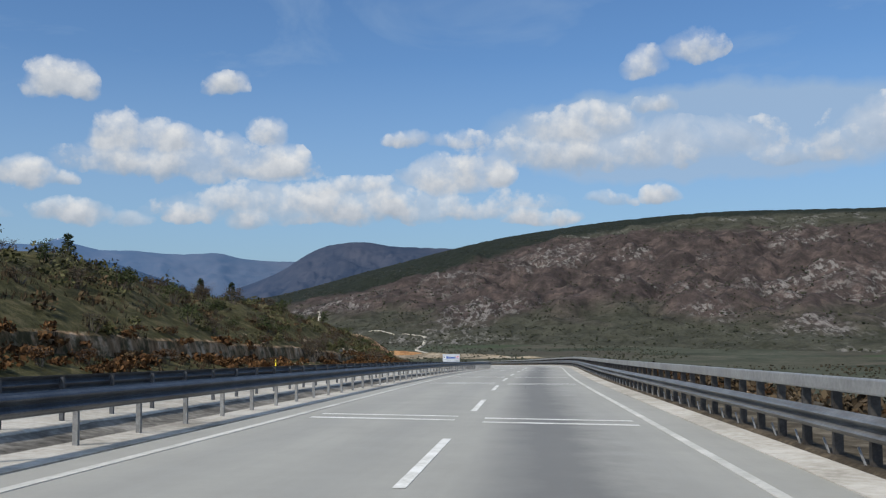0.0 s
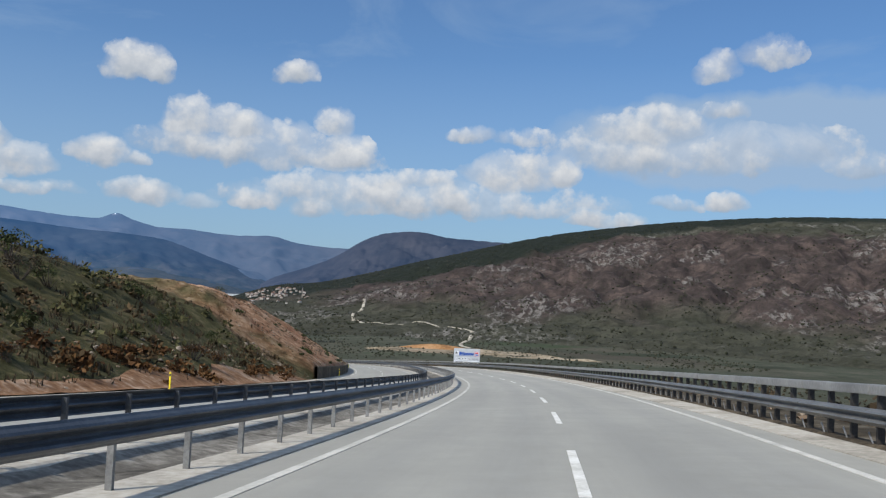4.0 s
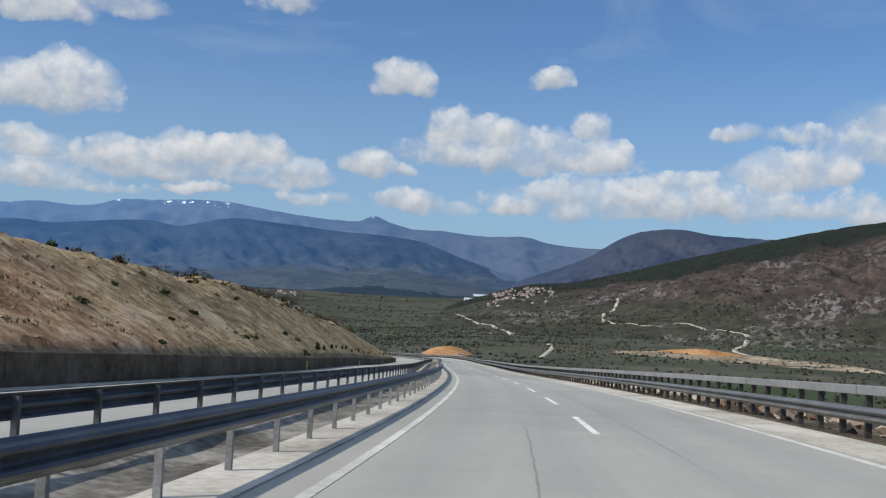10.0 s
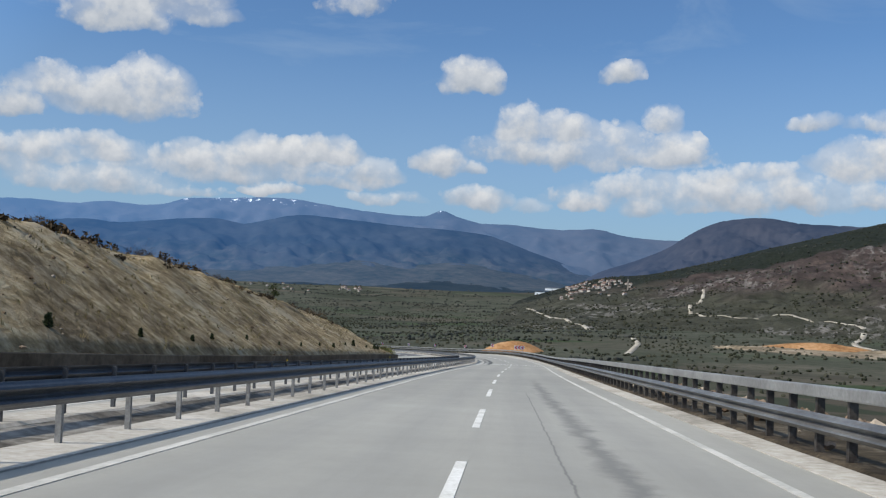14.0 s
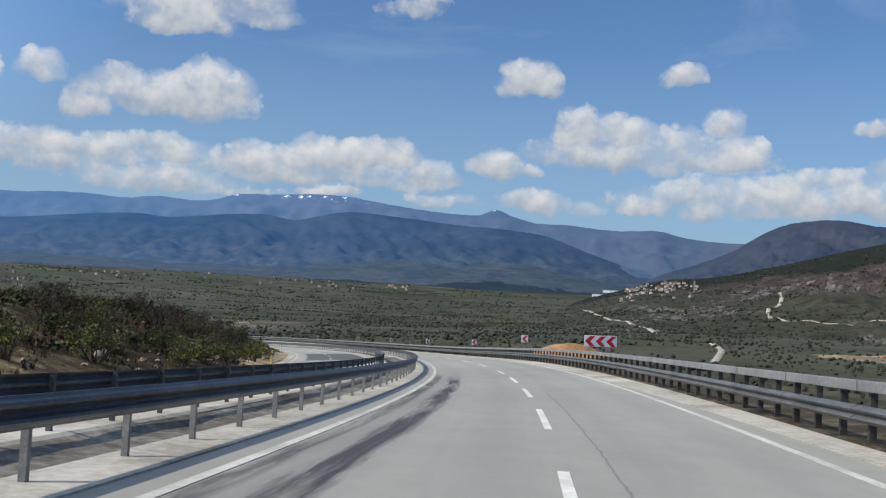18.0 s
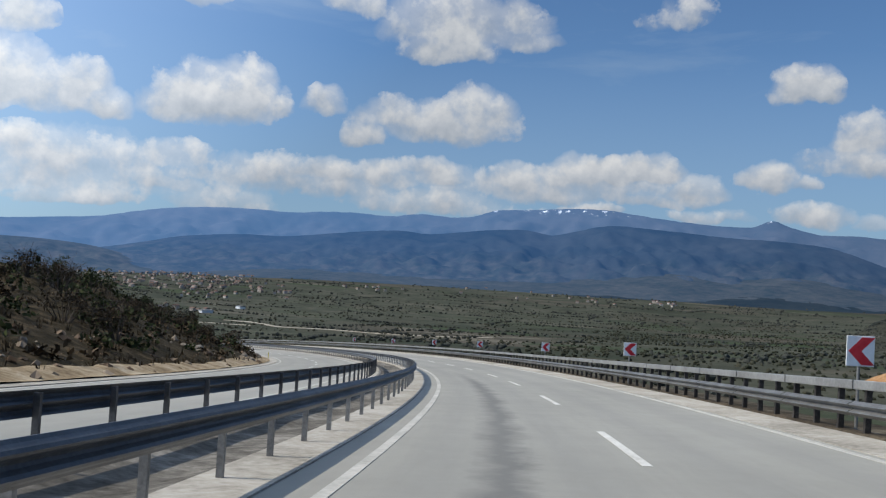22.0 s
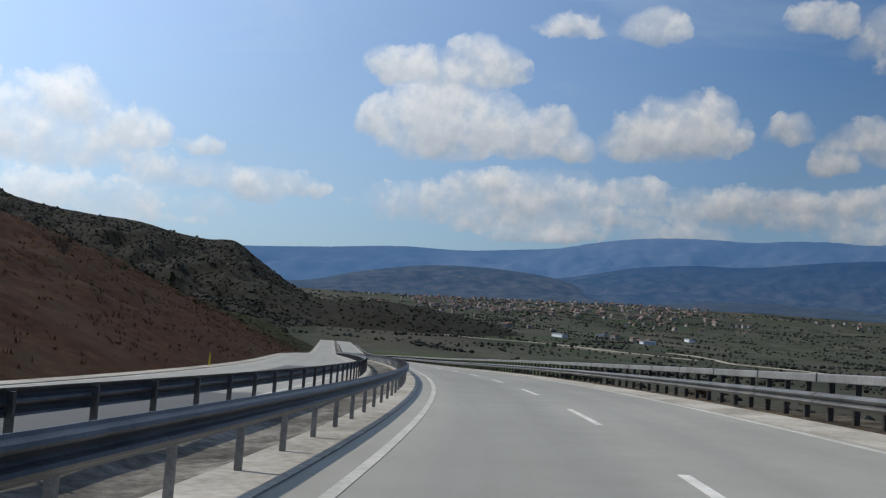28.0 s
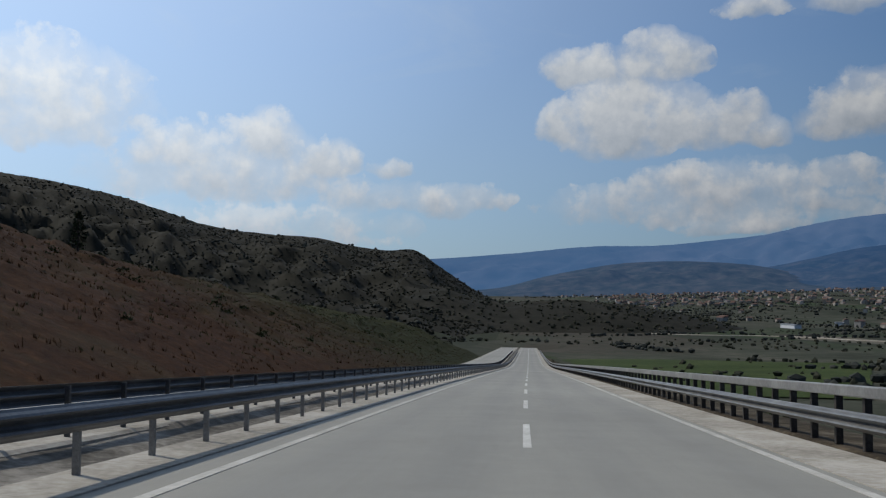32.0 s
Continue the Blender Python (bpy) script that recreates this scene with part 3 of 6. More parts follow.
tagged(sweep("pavement_median_far", -58, S_END, 3, ((-4.3, 0.02), (-3.35, 0.0), (-3.25, -0.05), (-3.25, -0.6), (-4.3, -0.6)), M_CONCRETE), "pale concrete strip of the oncoming side", "pavement", kind="structure")
tagged(sweep("pavement_verge", -58, S_END, 3, ((WALL, 0.05), (OPP, 0.03), (OPP, -0.6), (WALL, -0.6)), M_CONCRETE), "pale gravelly verge beside the oncoming lanes", "verge", kind="structure")
_s = np.arange(-58, S_END, 2.0)
_l = np.linspace(-3.3, -1.45, 9)
_g = np.stack([on_road(_s, l, -0.04 - 0.13 * (1 - ((l + 2.375) / 0.925) ** 2)) for l in _l], 1)
_g[..., 2] += np.random.default_rng(3).normal(0, 0.018, _g.shape[:2])
tagged(sheet("ground_median", _g, M_DITCH), "shallow grey gravelly strip between the two carriageways", "ground", kind="structure")


# ---- land ----
HUB = (-180.0, 480.0)
_rs, _rx, _ry, _rz, _rh = ROAD_S[::6], ROAD_X[::6], ROAD_Y[::6], ROAD_Z[::6], ROAD_H[::6]


def wave(x, y, size, seed=0):
    """Smooth relief of about -1 to 1, from a few crossed swells."""
    r = np.random.default_rng(seed)
    out = np.zeros(np.broadcast(x, y).shape)
    for k in range(4):
        f = 2 ** k / size
        for _ in range(3):
            a, p = r.uniform(0, 2 * np.pi, 2)
            out += 0.55 ** k * np.sin(2 * np.pi * f * (x * np.cos(a) + y * np.sin(a)) + p + 1.3 * np.sin(2 * np.pi * f * 0.6 * (y * np.cos(a) - x * np.sin(a)) + a))
    return out / 5.0


def step01(a, b, v):
    u = np.clip((v - a) / (b - a), 0, 1)
    return u * u * (3 - 2 * u)


def plain(x, y):
    """The valley floor, rising gently to the far foothills."""
    r, az = np.hypot(x - HUB[0], y - HUB[1]), np.degrees(np.arctan2(-(x - HUB[0]), y - HUB[1]))
    foothills = 58.0 * step01(1300, 3100, r) * (1 - 0.65 * step01(48, 78, az))
    return foothills - 72.0 - 36.0 * step01(100, -1100, x) + 2.0 * wave(x, y, 900, 5) + 0.5 * wave(x, y, 160, 6)


CREST = (8.6, 8.6, 8.8, 8.8, 8.8, 8.2, 6.8, 7.0, 8.6, 8.6, 6.2, 5.0, 4.8, 6.0, 7.8, 9.2, 9.6, 9.8, 9.2, 8.6, 8.6, 8.4)   # each two knots of the road
S_W0, S_W1 = 203.0, 572.0      # where the wall stands


def left_height(s, lat):
    """Height above the road of the land on the inner side."""
    c = glide(np.arange(len(CREST)) * 2 - 2, CREST, s / STEP)
    late = step01(24 * STEP, 28 * STEP, s)
    scrub = 1 - step01(180, 225, s) + step01(565, 600, s)
    d = WALL - 0.2 - lat
    run = 11.4 + 14 * late + 3.6 * scrub
    u = d / run
    face = np.where(u < 0.85, u, 0.85 + 0.15 * np.tanh((u - 0.85) / 0.15))
    h = 0.92 * c * (1 + 0.5 * late) * face + np.clip(d - run, 0, 60) * (0.05 + 0.12 * late)
    rough = wave(s, lat * 1.3, 26, 11) * 0.8 + wave(s, lat, 9, 12) * 0.4 + wave(s, lat, 3.5, 13) * 0.22
    bank = step01(26, 40, s) * (1 - step01(94, 116, s))
    h = h - bank * 0.26 * np.clip(d, 0, 3.3) * (1 - np.clip((d - 3.3) / 0.3, 0, 1))
    walled = step01(S_W0, S_W0 + 4, s) * (1 - step01(S_W1 - 3, S_W1 + 4, s))
    return h + rough * np.clip(d / 9, 0, 1) * (0.55 + 0.6 * np.clip(d / 20, 0, 1)) + 1.08 * np.clip(d / 0.5, 0, 1) * walled


def land(x, y):
    """The whole land's height, for the far sheet and what stands on it."""
    z = plain(x, y)
    best = np.full(x.shape, 1e9)
    lat = np.zeros(x.shape)
    rz = np.zeros(x.shape)
    for a, b, c, h in zip(_rx, _ry, _rz, _rh):
        d = (x - a) ** 2 + (y - b) ** 2
        k = d < best
        best = np.where(k, d, best)
        lat = np.where(k, (x - a) * np.cos(h) + (y - b) * np.sin(h), lat)
        rz = np.where(k, c, rz)
    best = np.sqrt(best)
    left = lat < 0
    fall = np.where(left, 0.22 * np.clip(best - 100, 0, None), 0.5 * np.clip(best - 11, 0, None))
    top = np.where(left, rz + np.where(best > 100, 6.0, -3.0), rz - 1.2)
    z = np.maximum(z, top - fall)
    cap = rz - 1.6 + 0.5 * np.clip(best - 20, 0, None)
    return np.minimum(z, cap)


def land_at(x, y):
    return float(land(np.array([float(x)]), np.array([float(y)]))[0])


def field_mat():
    m, t, b, co = material("valley_fields", (0.06, 0.07, 0.04), 0.95)
    mp = t.nodes.new("ShaderNodeMapping")
    mp.inputs["Rotation"].default_value = (0, 0, 0.35)
    mp.inputs["Scale"].default_value = (0.006, 0.016, 0.0)
    link(t, co, mp.inputs[0])
    vo = t.nodes.new("ShaderNodeTexVoronoi")
    vo.inputs["Scale"].default_value = 1.0
    link(t, mp.outputs[0], vo.inputs["Vector"])
    sep = t.nodes.new("ShaderNodeSeparateColor")
    link(t, vo.outputs["Color"], sep.inputs[0])
    plot = ramp(t, sep.outputs[0], ((0.0, (0.026, 0.031, 0.019)), (0.2, (0.046, 0.046, 0.032)), (0.38, (0.055, 0.046, 0.035)), (0.52, (0.034, 0.05, 0.021)), (0.62, (0.075, 0.064, 0.048)), (0.72, (0.03, 0.033, 0.021)), (0.86, (0.058, 0.054, 0.038)), (0.95, (0.13, 0.115, 0.09))), "CONSTANT")
    scrub = ramp(t, noise_tex(t, co, 0.02, 6, 0.7), ((0.35, (0.028, 0.031, 0.02)), (0.55, (0.062, 0.065, 0.046)), (0.7, (0.105, 0.094, 0.072))))
    fac = ramp(t, noise_tex(t, co, 0.0022, 4, 0.5), ((0.42, 0.15), (0.58, 0.85)))
    col = mix(t, fac, scrub, plot)
    col = mix(t, math_node(t, "MULTIPLY", ramp(t, noise_tex(t, co, 0.11, 4, 0.7), ((0.5, 0.0), (0.62, 1.0))), 0.6), col, (0.025, 0.03, 0.017))
    link(t, col, b.inputs["Base Color"])
    return m


M_FIELD = field_mat()
_rr = np.concatenate([np.linspace(0, 900, 60), np.geomspace(915, 4450, 90)])
_aa = np.radians(np.linspace(0, 360, 300))
_R, _A = np.meshgrid(_rr, _aa, indexing="ij")
_X, _Y = HUB[0] - _R * np.sin(_A), HUB[1] + _R * np.cos(_A)
tagged(sheet("ground", np.stack([_X, _Y, land(_X, _Y)], -1), M_FIELD), "green and brown valley floor with fields and scrub", "ground", kind="structure")


def slope_mat():
    """Cut slopes: red earth first, then straw and pale marl, then dark scrub."""
    m, t, b, co = material("cut_slope_soil", (0.2, 0.15, 0.1), 0.95)
    at = t.nodes.new("ShaderNodeAttribute")
    at.attribute_name = "along"
    along = at.outputs["Fac"]
    n1, n2, n3 = noise_tex(t, co, 0.11, 6, 0.65, 0.6), noise_tex(t, co, 0.9, 6, 0.7), noise_tex(t, co, 5.0, 4, 0.7)
    red = ramp(t, n2, ((0.34, (0.13, 0.06, 0.03)), (0.5, (0.29, 0.16, 0.09)), (0.64, (0.46, 0.31, 0.205))))
    tan = ramp(t, n2, ((0.34, (0.12, 0.085, 0.04)), (0.5, (0.27, 0.2, 0.108)), (0.64, (0.44, 0.36, 0.225))))
    scrub = ramp(t, n2, ((0.32, (0.014, 0.011, 0.006)), (0.5, (0.034, 0.026, 0.013)), (0.68, (0.09, 0.064, 0.037))))
    rust = ramp(t, n2, ((0.3, (0.019, 0.0075, 0.003)), (0.55, (0.046, 0.018, 0.006)), (0.7, (0.075, 0.034, 0.012))))
    heath = ramp(t, n2, ((0.32, (0.022, 0.021, 0.009)), (0.5, (0.056, 0.052, 0.022)), (0.68, (0.125, 0.102, 0.055))))
    up = t.nodes.new("ShaderNodeAttribute")
    up.attribute_name = "rise"
    rise = up.outputs["Fac"]
    lay = t.nodes.new("ShaderNodeCombineXYZ")
    link(t, math_node(t, "MULTIPLY_ADD", rise, -0.06, math_node(t, "MULTIPLY", along, 260.0)), lay.inputs[0])
    link(t, math_node(t, "MULTIPLY", rise, 0.26), lay.inputs[1])
    streak = noise_tex(t, lay.outputs[0], 0.6, 7, 0.66, 0.9)
    clay = ramp(t, noise_tex(t, lay.outputs[0], 5.0, 4, 0.6), ((0.33, (0.10, 0.055, 0.027)), (0.5, (0.30, 0.19, 0.11)), (0.66, (0.47, 0.35, 0.24))))
    tan = mix(t, math_node(t, "MULTIPLY", ramp(t, streak, ((0.5, 0.0), (0.6, 1.0))), 0.55), tan, ramp(t, n2, ((0.35, (0.04, 0.028, 0.017)), (0.65, (0.14, 0.1, 0.066)))))
    tan = mix(t, math_node(t, "MULTIPLY", ramp(t, streak, ((0.36, 1.0), (0.45, 0.0))), 0.6), tan, (0.40, 0.345, 0.245))
    red = mix(t, math_node(t, "MULTIPLY", ramp(t, streak, ((0.54, 0.0), (0.6, 1.0))), 0.65), red, ramp(t, n2, ((0.35, (0.12, 0.04, 0.018)), (0.65, (0.26, 0.12, 0.06)))))
    red = mix(t, math_node(t, "MULTIPLY", ramp(t, streak, ((0.38, 1.0), (0.46, 0.0))), 0.5), red, (0.42, 0.29, 0.2))
    jit = math_node(t, "MULTIPLY_ADD", math_node(t, "SUBTRACT", n1, 0.5), 0.05, along)
    k = lambda a, c: ramp(t, jit, ((a, 0.0), (c, 1.0)))
    col = mix(t, k(0.154, 0.164), heath, red)
    col = mix(t, k(0.235, 0.28), col, tan)
    col = mix(t, k(0.438, 0.456), col, scrub)
    col = mix(t, k(0.63, 0.67), col, rust)
    face = math_node(t, "MULTIPLY", ramp(t, math_node(t, "MULTIPLY", rise, 0.1), ((0.315, 0.0), (0.325, 1.0), (0.38, 1.0), (0.40, 0.0))), ramp(t, along, ((0.024, 0.0), (0.03, 1.0), (0.075, 1.0), (0.088, 0.0))))
    col = mix(t, math_node(t, "MULTIPLY", face, ramp(t, n2, ((0.42, 0.15), (0.56, 1.0)))), col, clay)
    grass = ramp(t, n2, ((0.3, (0.012, 0.014, 0.005)), (0.6, (0.032, 0.035, 0.012)), (0.72, (0.06, 0.056, 0.024))))
    col = mix(t, k(0.80, 0.9), col, grass)
    col = mix(t, math_node(t, "MULTIPLY", ramp(t, n1, ((0.52, 0.0), (0.66, 1.0))), 0.3), col, (0.06, 0.052, 0.026))
    col = mix(t, math_node(t, "MULTIPLY", ramp(t, n3, ((0.55, 0.0), (0.7, 1.0))), 0.4), col, mix(t, 1.0, col, (1.7, 1.65, 1.6), "MULTIPLY"))
    link(t, col, b.inputs["Base Color"])
    bump(t, b, math_node(t, "ADD", n2, math_node(t, "MULTIPLY", n3, 0.55)), 0.8, 0.25)
    return m


def along_road(ob, s, rise):
    """Stores how far along the road each vertex lies, 0 to 1 over 1300 m, and how far up the slope."""
    columns = len(rise)
    up = ob.data.attributes.new("rise", "FLOAT", "POINT")
    up.data.foreach_set("value", np.tile(rise, len(s)).astype(np.float32))
    at = ob.data.attributes.new("along", "FLOAT", "POINT")
    at.data.foreach_set("value", np.repeat(np.clip(s / 1300.0, 0, 1), columns).astype(np.float32))


M_SLOPE = slope_mat()
_s = np.arange(-56, 1300, 1.3)
_l = WALL - 0.2 - np.concatenate([np.linspace(0, 0.4, 2), (1.0, 1.7, 2.4, 3.0, 3.3, 3.36, 3.6, 3.7, 4.1), np.linspace(4.5, 32, 41), np.linspace(34, 95, 24)])
_S, _L = np.meshgrid(_s, _l, indexing="ij")
_g = on_road(_S, _L)
_g[..., 2] += left_height(_S, _L)
_ob = tagged(sheet("ground_cut_slope", _g, M_SLOPE), "earth cutting and scrubby hillside above the oncoming lanes", "hillside", kind="structure")
along_road(_ob, _s, WALL - 0.2 - _l)

def outer_fall(s, lat):
    """The land outside the barrier, gentle at first beside the two rough stretches."""
    gentle = (1 - step01(150, 210, s)) + step01(300, 350, s) * (1 - step01(470, 530, s))
    d = np.clip(lat - 11.5, 0, None)
    ledge = np.minimum(d, 16 * gentle)
    return -0.14 * ledge - 0.46 * (d - ledge)


M_VERGE = two_scale("stony_verge", (0.026, 0.021, 0.014), (0.056, 0.045, 0.03), (0.14, 0.12, 0.09), 0.5, 2.5, 0.95, 0.08)
_l = np.concatenate([np.linspace(9.2, 11.5, 4), np.linspace(13, 70, 24)])
_S, _L = np.meshgrid(np.arange(-56, 1300, 3.0), _l, indexing="ij")
_g = on_road(_S, _L, -0.08)
_g[..., 2] += outer_fall(_S, _L) + wave(_S, _L, 12, 15) * 0.25 * np.clip((_L - 9.5) / 4, 0, 1)
tagged(sheet("ground_embankment", _g, M_VERGE), "stony embankment falling from the outer barrier", "embankment", kind="structure")

# bare dirt at the foot of the banks where no wall stands
M_DIRT = two_scale("pale_dirt", (0.15, 0.105, 0.06), (0.27, 0.205, 0.125), (0.42, 0.35, 0.25), 0.5, 3.0, 0.95, 0.1)
M_REDBANK = two_scale("red_stony_bank", (0.10, 0.05, 0.025), (0.20, 0.11, 0.06), (0.38, 0.28, 0.2), 0.4, 2.5, 0.95, 0.15)
for _nm, _a, _b, _w0, _mt, _lb in (("ground_red_bank", 108, 200, 3.6, M_REDBANK, "stony red-brown bank at the hill's foot"), ("ground_dirt_foot", 585, 875, 3.0, M_DIRT, "pale yellow dirt at the foot of the scrubby bank")):
    _s = np.arange(_a, _b, 1.2)
    _wd = _w0 * (0.55 + 0.45 * wave(_s, _s * 0, 30, 71)) * np.clip(np.minimum(_s - _a, _b - _s) / 8, 0.05, 1)
    _cols = []
    for _k in np.linspace(0, 1, 7):
        _lt = WALL + 0.1 - _k * _wd
        _p = on_road(_s, _lt)
        _p[..., 2] += left_height(_s, np.minimum(_lt, WALL - 0.2)) + 0.10 * (1 - _k ** 4) + 0.05 * wave(_s, _lt, 2.5, 72) - 0.04 * (_k > 0.99)
        _cols.append(_p)
    tagged(sheet(_nm, np.stack(_cols, 1), _mt), _lb, "bank", kind="structure")

# ---- retaining wall ----
_w = new("retaining_wall")
tagged(_w, "low dark stained concrete retaining wall below the cutting", "wall", kind="structure")
_n = int((S_W1 - S_W0) / 6)
for i in range(_n):
    a, b = S_W0 + (S_W1 - S_W0) * i / _n, S_W0 + (S_W1 - S_W0) * (i + 1) / _n - 0.03
    p = sweep("wall_panel", a, b, 3, [(WALL + a, b) for a, b in ((-0.32, -0.3), (-0.32, 1.14), (-0.28, 1.18), (-0.02, 1.18), (0.02, 1.14), (0.05, -0.3))], M_WALL)
    p.parent = _w


# ---- hills and mountains ----
def hill_height(h, x, y, bare=False):
    """The height of a hill's surface: h holds its knots and sizes."""
    R = np.hypot(x - h["hub"][0], y - h["hub"][1])
    az = np.degrees(np.arctan2(-(x - h["hub"][0]), y - h["hub"][1]))
    U = (R - h["foot"]) / (h["top"] - h["foot"])
    crest = glide([k[0] for k in h["knots"]], [k[1] for k in h["knots"]], az)
    k = np.clip(U, 0, 1)
    base = plain(x, y) - 4.0
    rise = np.maximum(crest - base, 1.0)
    z = base + rise * (k ** h["sharp"]) * (1 - np.clip(U - 1, 0, 1) * 1.5)
    spur = np.abs(wave(x, y, h["relief"], h["seed"])) * 2 - 0.6 + 0.5 * wave(x, y, h["relief"] * 0.3, h["seed"] + 1)
    z = z + spur * rise * h["rough"] * np.sin(np.pi * k) + wave(x, y, h["relief"] * 0.12, h["seed"] + 2) * rise * 0.012
    z = np.where(U > 0.93, np.minimum(z, base + rise), z)
    inside = (U >= 0) & (U <= 1.4) & (az >= h["knots"][0][0]) & (az <= h["knots"][-1][0])
    return np.where(inside, z, -1e4) if not bare else z


def mountain(name, knots, r_foot, r_top, mat, label, relief, seed, hub=HUB, rows=46, cols=260, sharp=1.25, back=0.25, rough=0.14):
    """A range seen from hub: knots of (azimuth, crest height); its face falls to the plain."""
    h = dict(knots=knots, foot=r_foot, top=r_top, hub=hub, sharp=sharp, relief=relief, seed=seed, rough=rough)
    az = np.linspace(knots[0][0], knots[-1][0], cols)
    u = np.concatenate([np.linspace(0, 1, rows), 1 + np.linspace(0.1, 1, 4) * back])
    U, AZ = np.meshgrid(u, az, indexing="ij")
    R, A = r_foot + (r_top - r_foot) * U, np.radians(AZ)
    x, y = hub[0] - R * np.sin(A), hub[1] + R * np.cos(A)
    ob = tagged(sheet(name, np.stack([x, y, hill_height(h, x, y, True)], -1), mat), label, "mountain", kind="structure")
    at = ob.data.attributes.new("climb", "FLOAT", "POINT")
    at.data.foreach_set("value", U.ravel().astype(np.float32))
    return h


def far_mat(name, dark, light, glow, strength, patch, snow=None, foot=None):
    """Distant slopes: dark woods and bare patches, with haze painted on as blue emission."""
    m, t, b, co = material(name, dark, 1.0)
    n1, n2 = noise_tex(t, co, patch, 6, 0.6, 0.4), noise_tex(t, co, patch * 6, 5, 0.7)
    v = math_node(t, "MULTIPLY_ADD", math_node(t, "SUBTRACT", n2, 0.5), 0.5, n1)
    col = ramp(t, v, ((0.36, dark), (0.7, light)))
    if snow is not None:
        z = t.nodes.new("ShaderNodeSeparateXYZ")
        link(t, co, z.inputs[0])
        hi = ramp(t, math_node(t, "MULTIPLY", z.outputs[2], 0.001), ((snow / 1000, 0.0), (snow / 1000 + 0.01, 1.0)))
        col = mix(t, math_node(t, "MULTIPLY", hi, ramp(t, noise_tex(t, co, 0.03, 5, 0.72), ((0.58, 0.0), (0.62, 1.0)))), col, (0.62, 0.65, 0.7))
    if foot is not None:
        z = t.nodes.new("ShaderNodeSeparateXYZ")
        link(t, co, z.inputs[0])
        zz = math_node(t, "MULTIPLY_ADD", math_node(t, "SUBTRACT", n1, 0.5), 260.0, z.outputs[2])
        low = ramp(t, math_node(t, "MULTIPLY_ADD", zz, 0.002, 0.3), ((0.3, 1.0), (0.5, 0.0)))
        fields = ramp(t, n2, ((0.38, (0.022, 0.028, 0.02)), (0.5, (0.045, 0.046, 0.037)), (0.62, (0.075, 0.067, 0.055))))
        col = mix(t, math_node(t, "MULTIPLY", low, foot), col, fields)
    link(t, col, b.inputs["Base Color"])
    # haze put into the emission, stronger on the sun's side
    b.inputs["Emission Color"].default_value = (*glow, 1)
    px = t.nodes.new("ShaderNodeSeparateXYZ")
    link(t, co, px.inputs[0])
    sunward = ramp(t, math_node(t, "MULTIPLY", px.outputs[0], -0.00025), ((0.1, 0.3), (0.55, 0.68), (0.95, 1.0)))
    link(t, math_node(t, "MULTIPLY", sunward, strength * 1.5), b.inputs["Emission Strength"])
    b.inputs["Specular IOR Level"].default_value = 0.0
    return m


RANGE_A = ((-8, 190), (2, 196), (7.8, 205), (10.5, 212), (12, 226), (13.3, 250), (15, 246), (16.6, 245), (18.9, 260), (21.3, 266), (22.6, 290), (23.7, 318), (24.6, 292), (26.3, 288), (28.6, 300), (31, 320),
           (33, 340), (35, 344), (38, 328), (40.5, 312), (41.6, 284), (42.8, 274), (45, 281), (47, 262), (49, 268), (51, 264), (53, 250), (55, 253), (57.5, 250), (60, 234), (62.5, 202), (64, 176), (67, 150), (70, 130), (74, 127), (78.4, 98), (83, 72), (90, 55), (112, 30))
RANGE_B = ((11.5, -40), (13, 10), (14.5, 42), (15.6, 72), (17.5, 114), (20.3, 178), (22.6, 196), (26, 206), (29.8, 226), (33.6, 230), (35, 206), (36.4, 186), (38, 201), (40, 196), (42.4, 176), (44.2, 163), (46, 170), (48.5, 156), (50.6, 138),
           (53, 117), (56, 112), (58, 100), (59.6, 86), (61.5, 56), (65, 10), (73, -40), (82, -80))
RANGE_C = ((9, -67), (14.6, -24), (16.5, -5), (18.8, 18), (21.9, 42), (25.7, 26), (28.8, 38), (32.6, 19), (36.2, -2), (47.2, -11), (50.3, -8), (53.3, -18), (56.4, -35), (58.8, -55), (62.8, -78), (67.8, -75))
RANGE_D = ((12, -72), (16.5, -44), (18.5, -40), (20.4, -30), (23.1, -23), (25.4, -32), (27.7, -51), (30, -48), (33, -46), (35.6, -58), (43.3, -67), (45.4, -61), (47.5, -66), (50.8, -93), (54.7, -107), (58.7, -62), (62.7, -75))
RANGE_LOW = ((55, -70), (57.8, -34), (61, -30), (62.7, 0), (64.2, 18), (66.3, 30), (69, 34), (72, 24), (74.2, 2), (76.1, -22), (78.2, -56), (85, -71), (92, -80), (105, -90))
RANGE_M1 = ((-14, 190), (-8, 214), (-3.6, 232), (-1.5, 238), (1, 247), (2.6, 264), (4.6, 258), (5.4, 249), (7, 206), (8.6, 140), (11, 74), (13, 28), (14.5, -30))
RANGE_RH = ((-50, 245), (-35, 262), (-30, 270), (-24.4, 275), (-18.8, 264), (-13.8, 243), (-11.7, 230), (-8.4, 208), (-4.9, 174), (-1.3, 133), (2.4, 90), (5.5, 50), (8.9, 14), (12.3, -6), (14.5, -36), (17, -72))
# third colour and first number: tint and strength of the painted haze
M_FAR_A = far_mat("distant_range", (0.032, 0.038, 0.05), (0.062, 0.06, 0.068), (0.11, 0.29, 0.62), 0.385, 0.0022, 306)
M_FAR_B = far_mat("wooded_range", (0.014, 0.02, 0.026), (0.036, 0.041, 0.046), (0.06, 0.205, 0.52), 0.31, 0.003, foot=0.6)
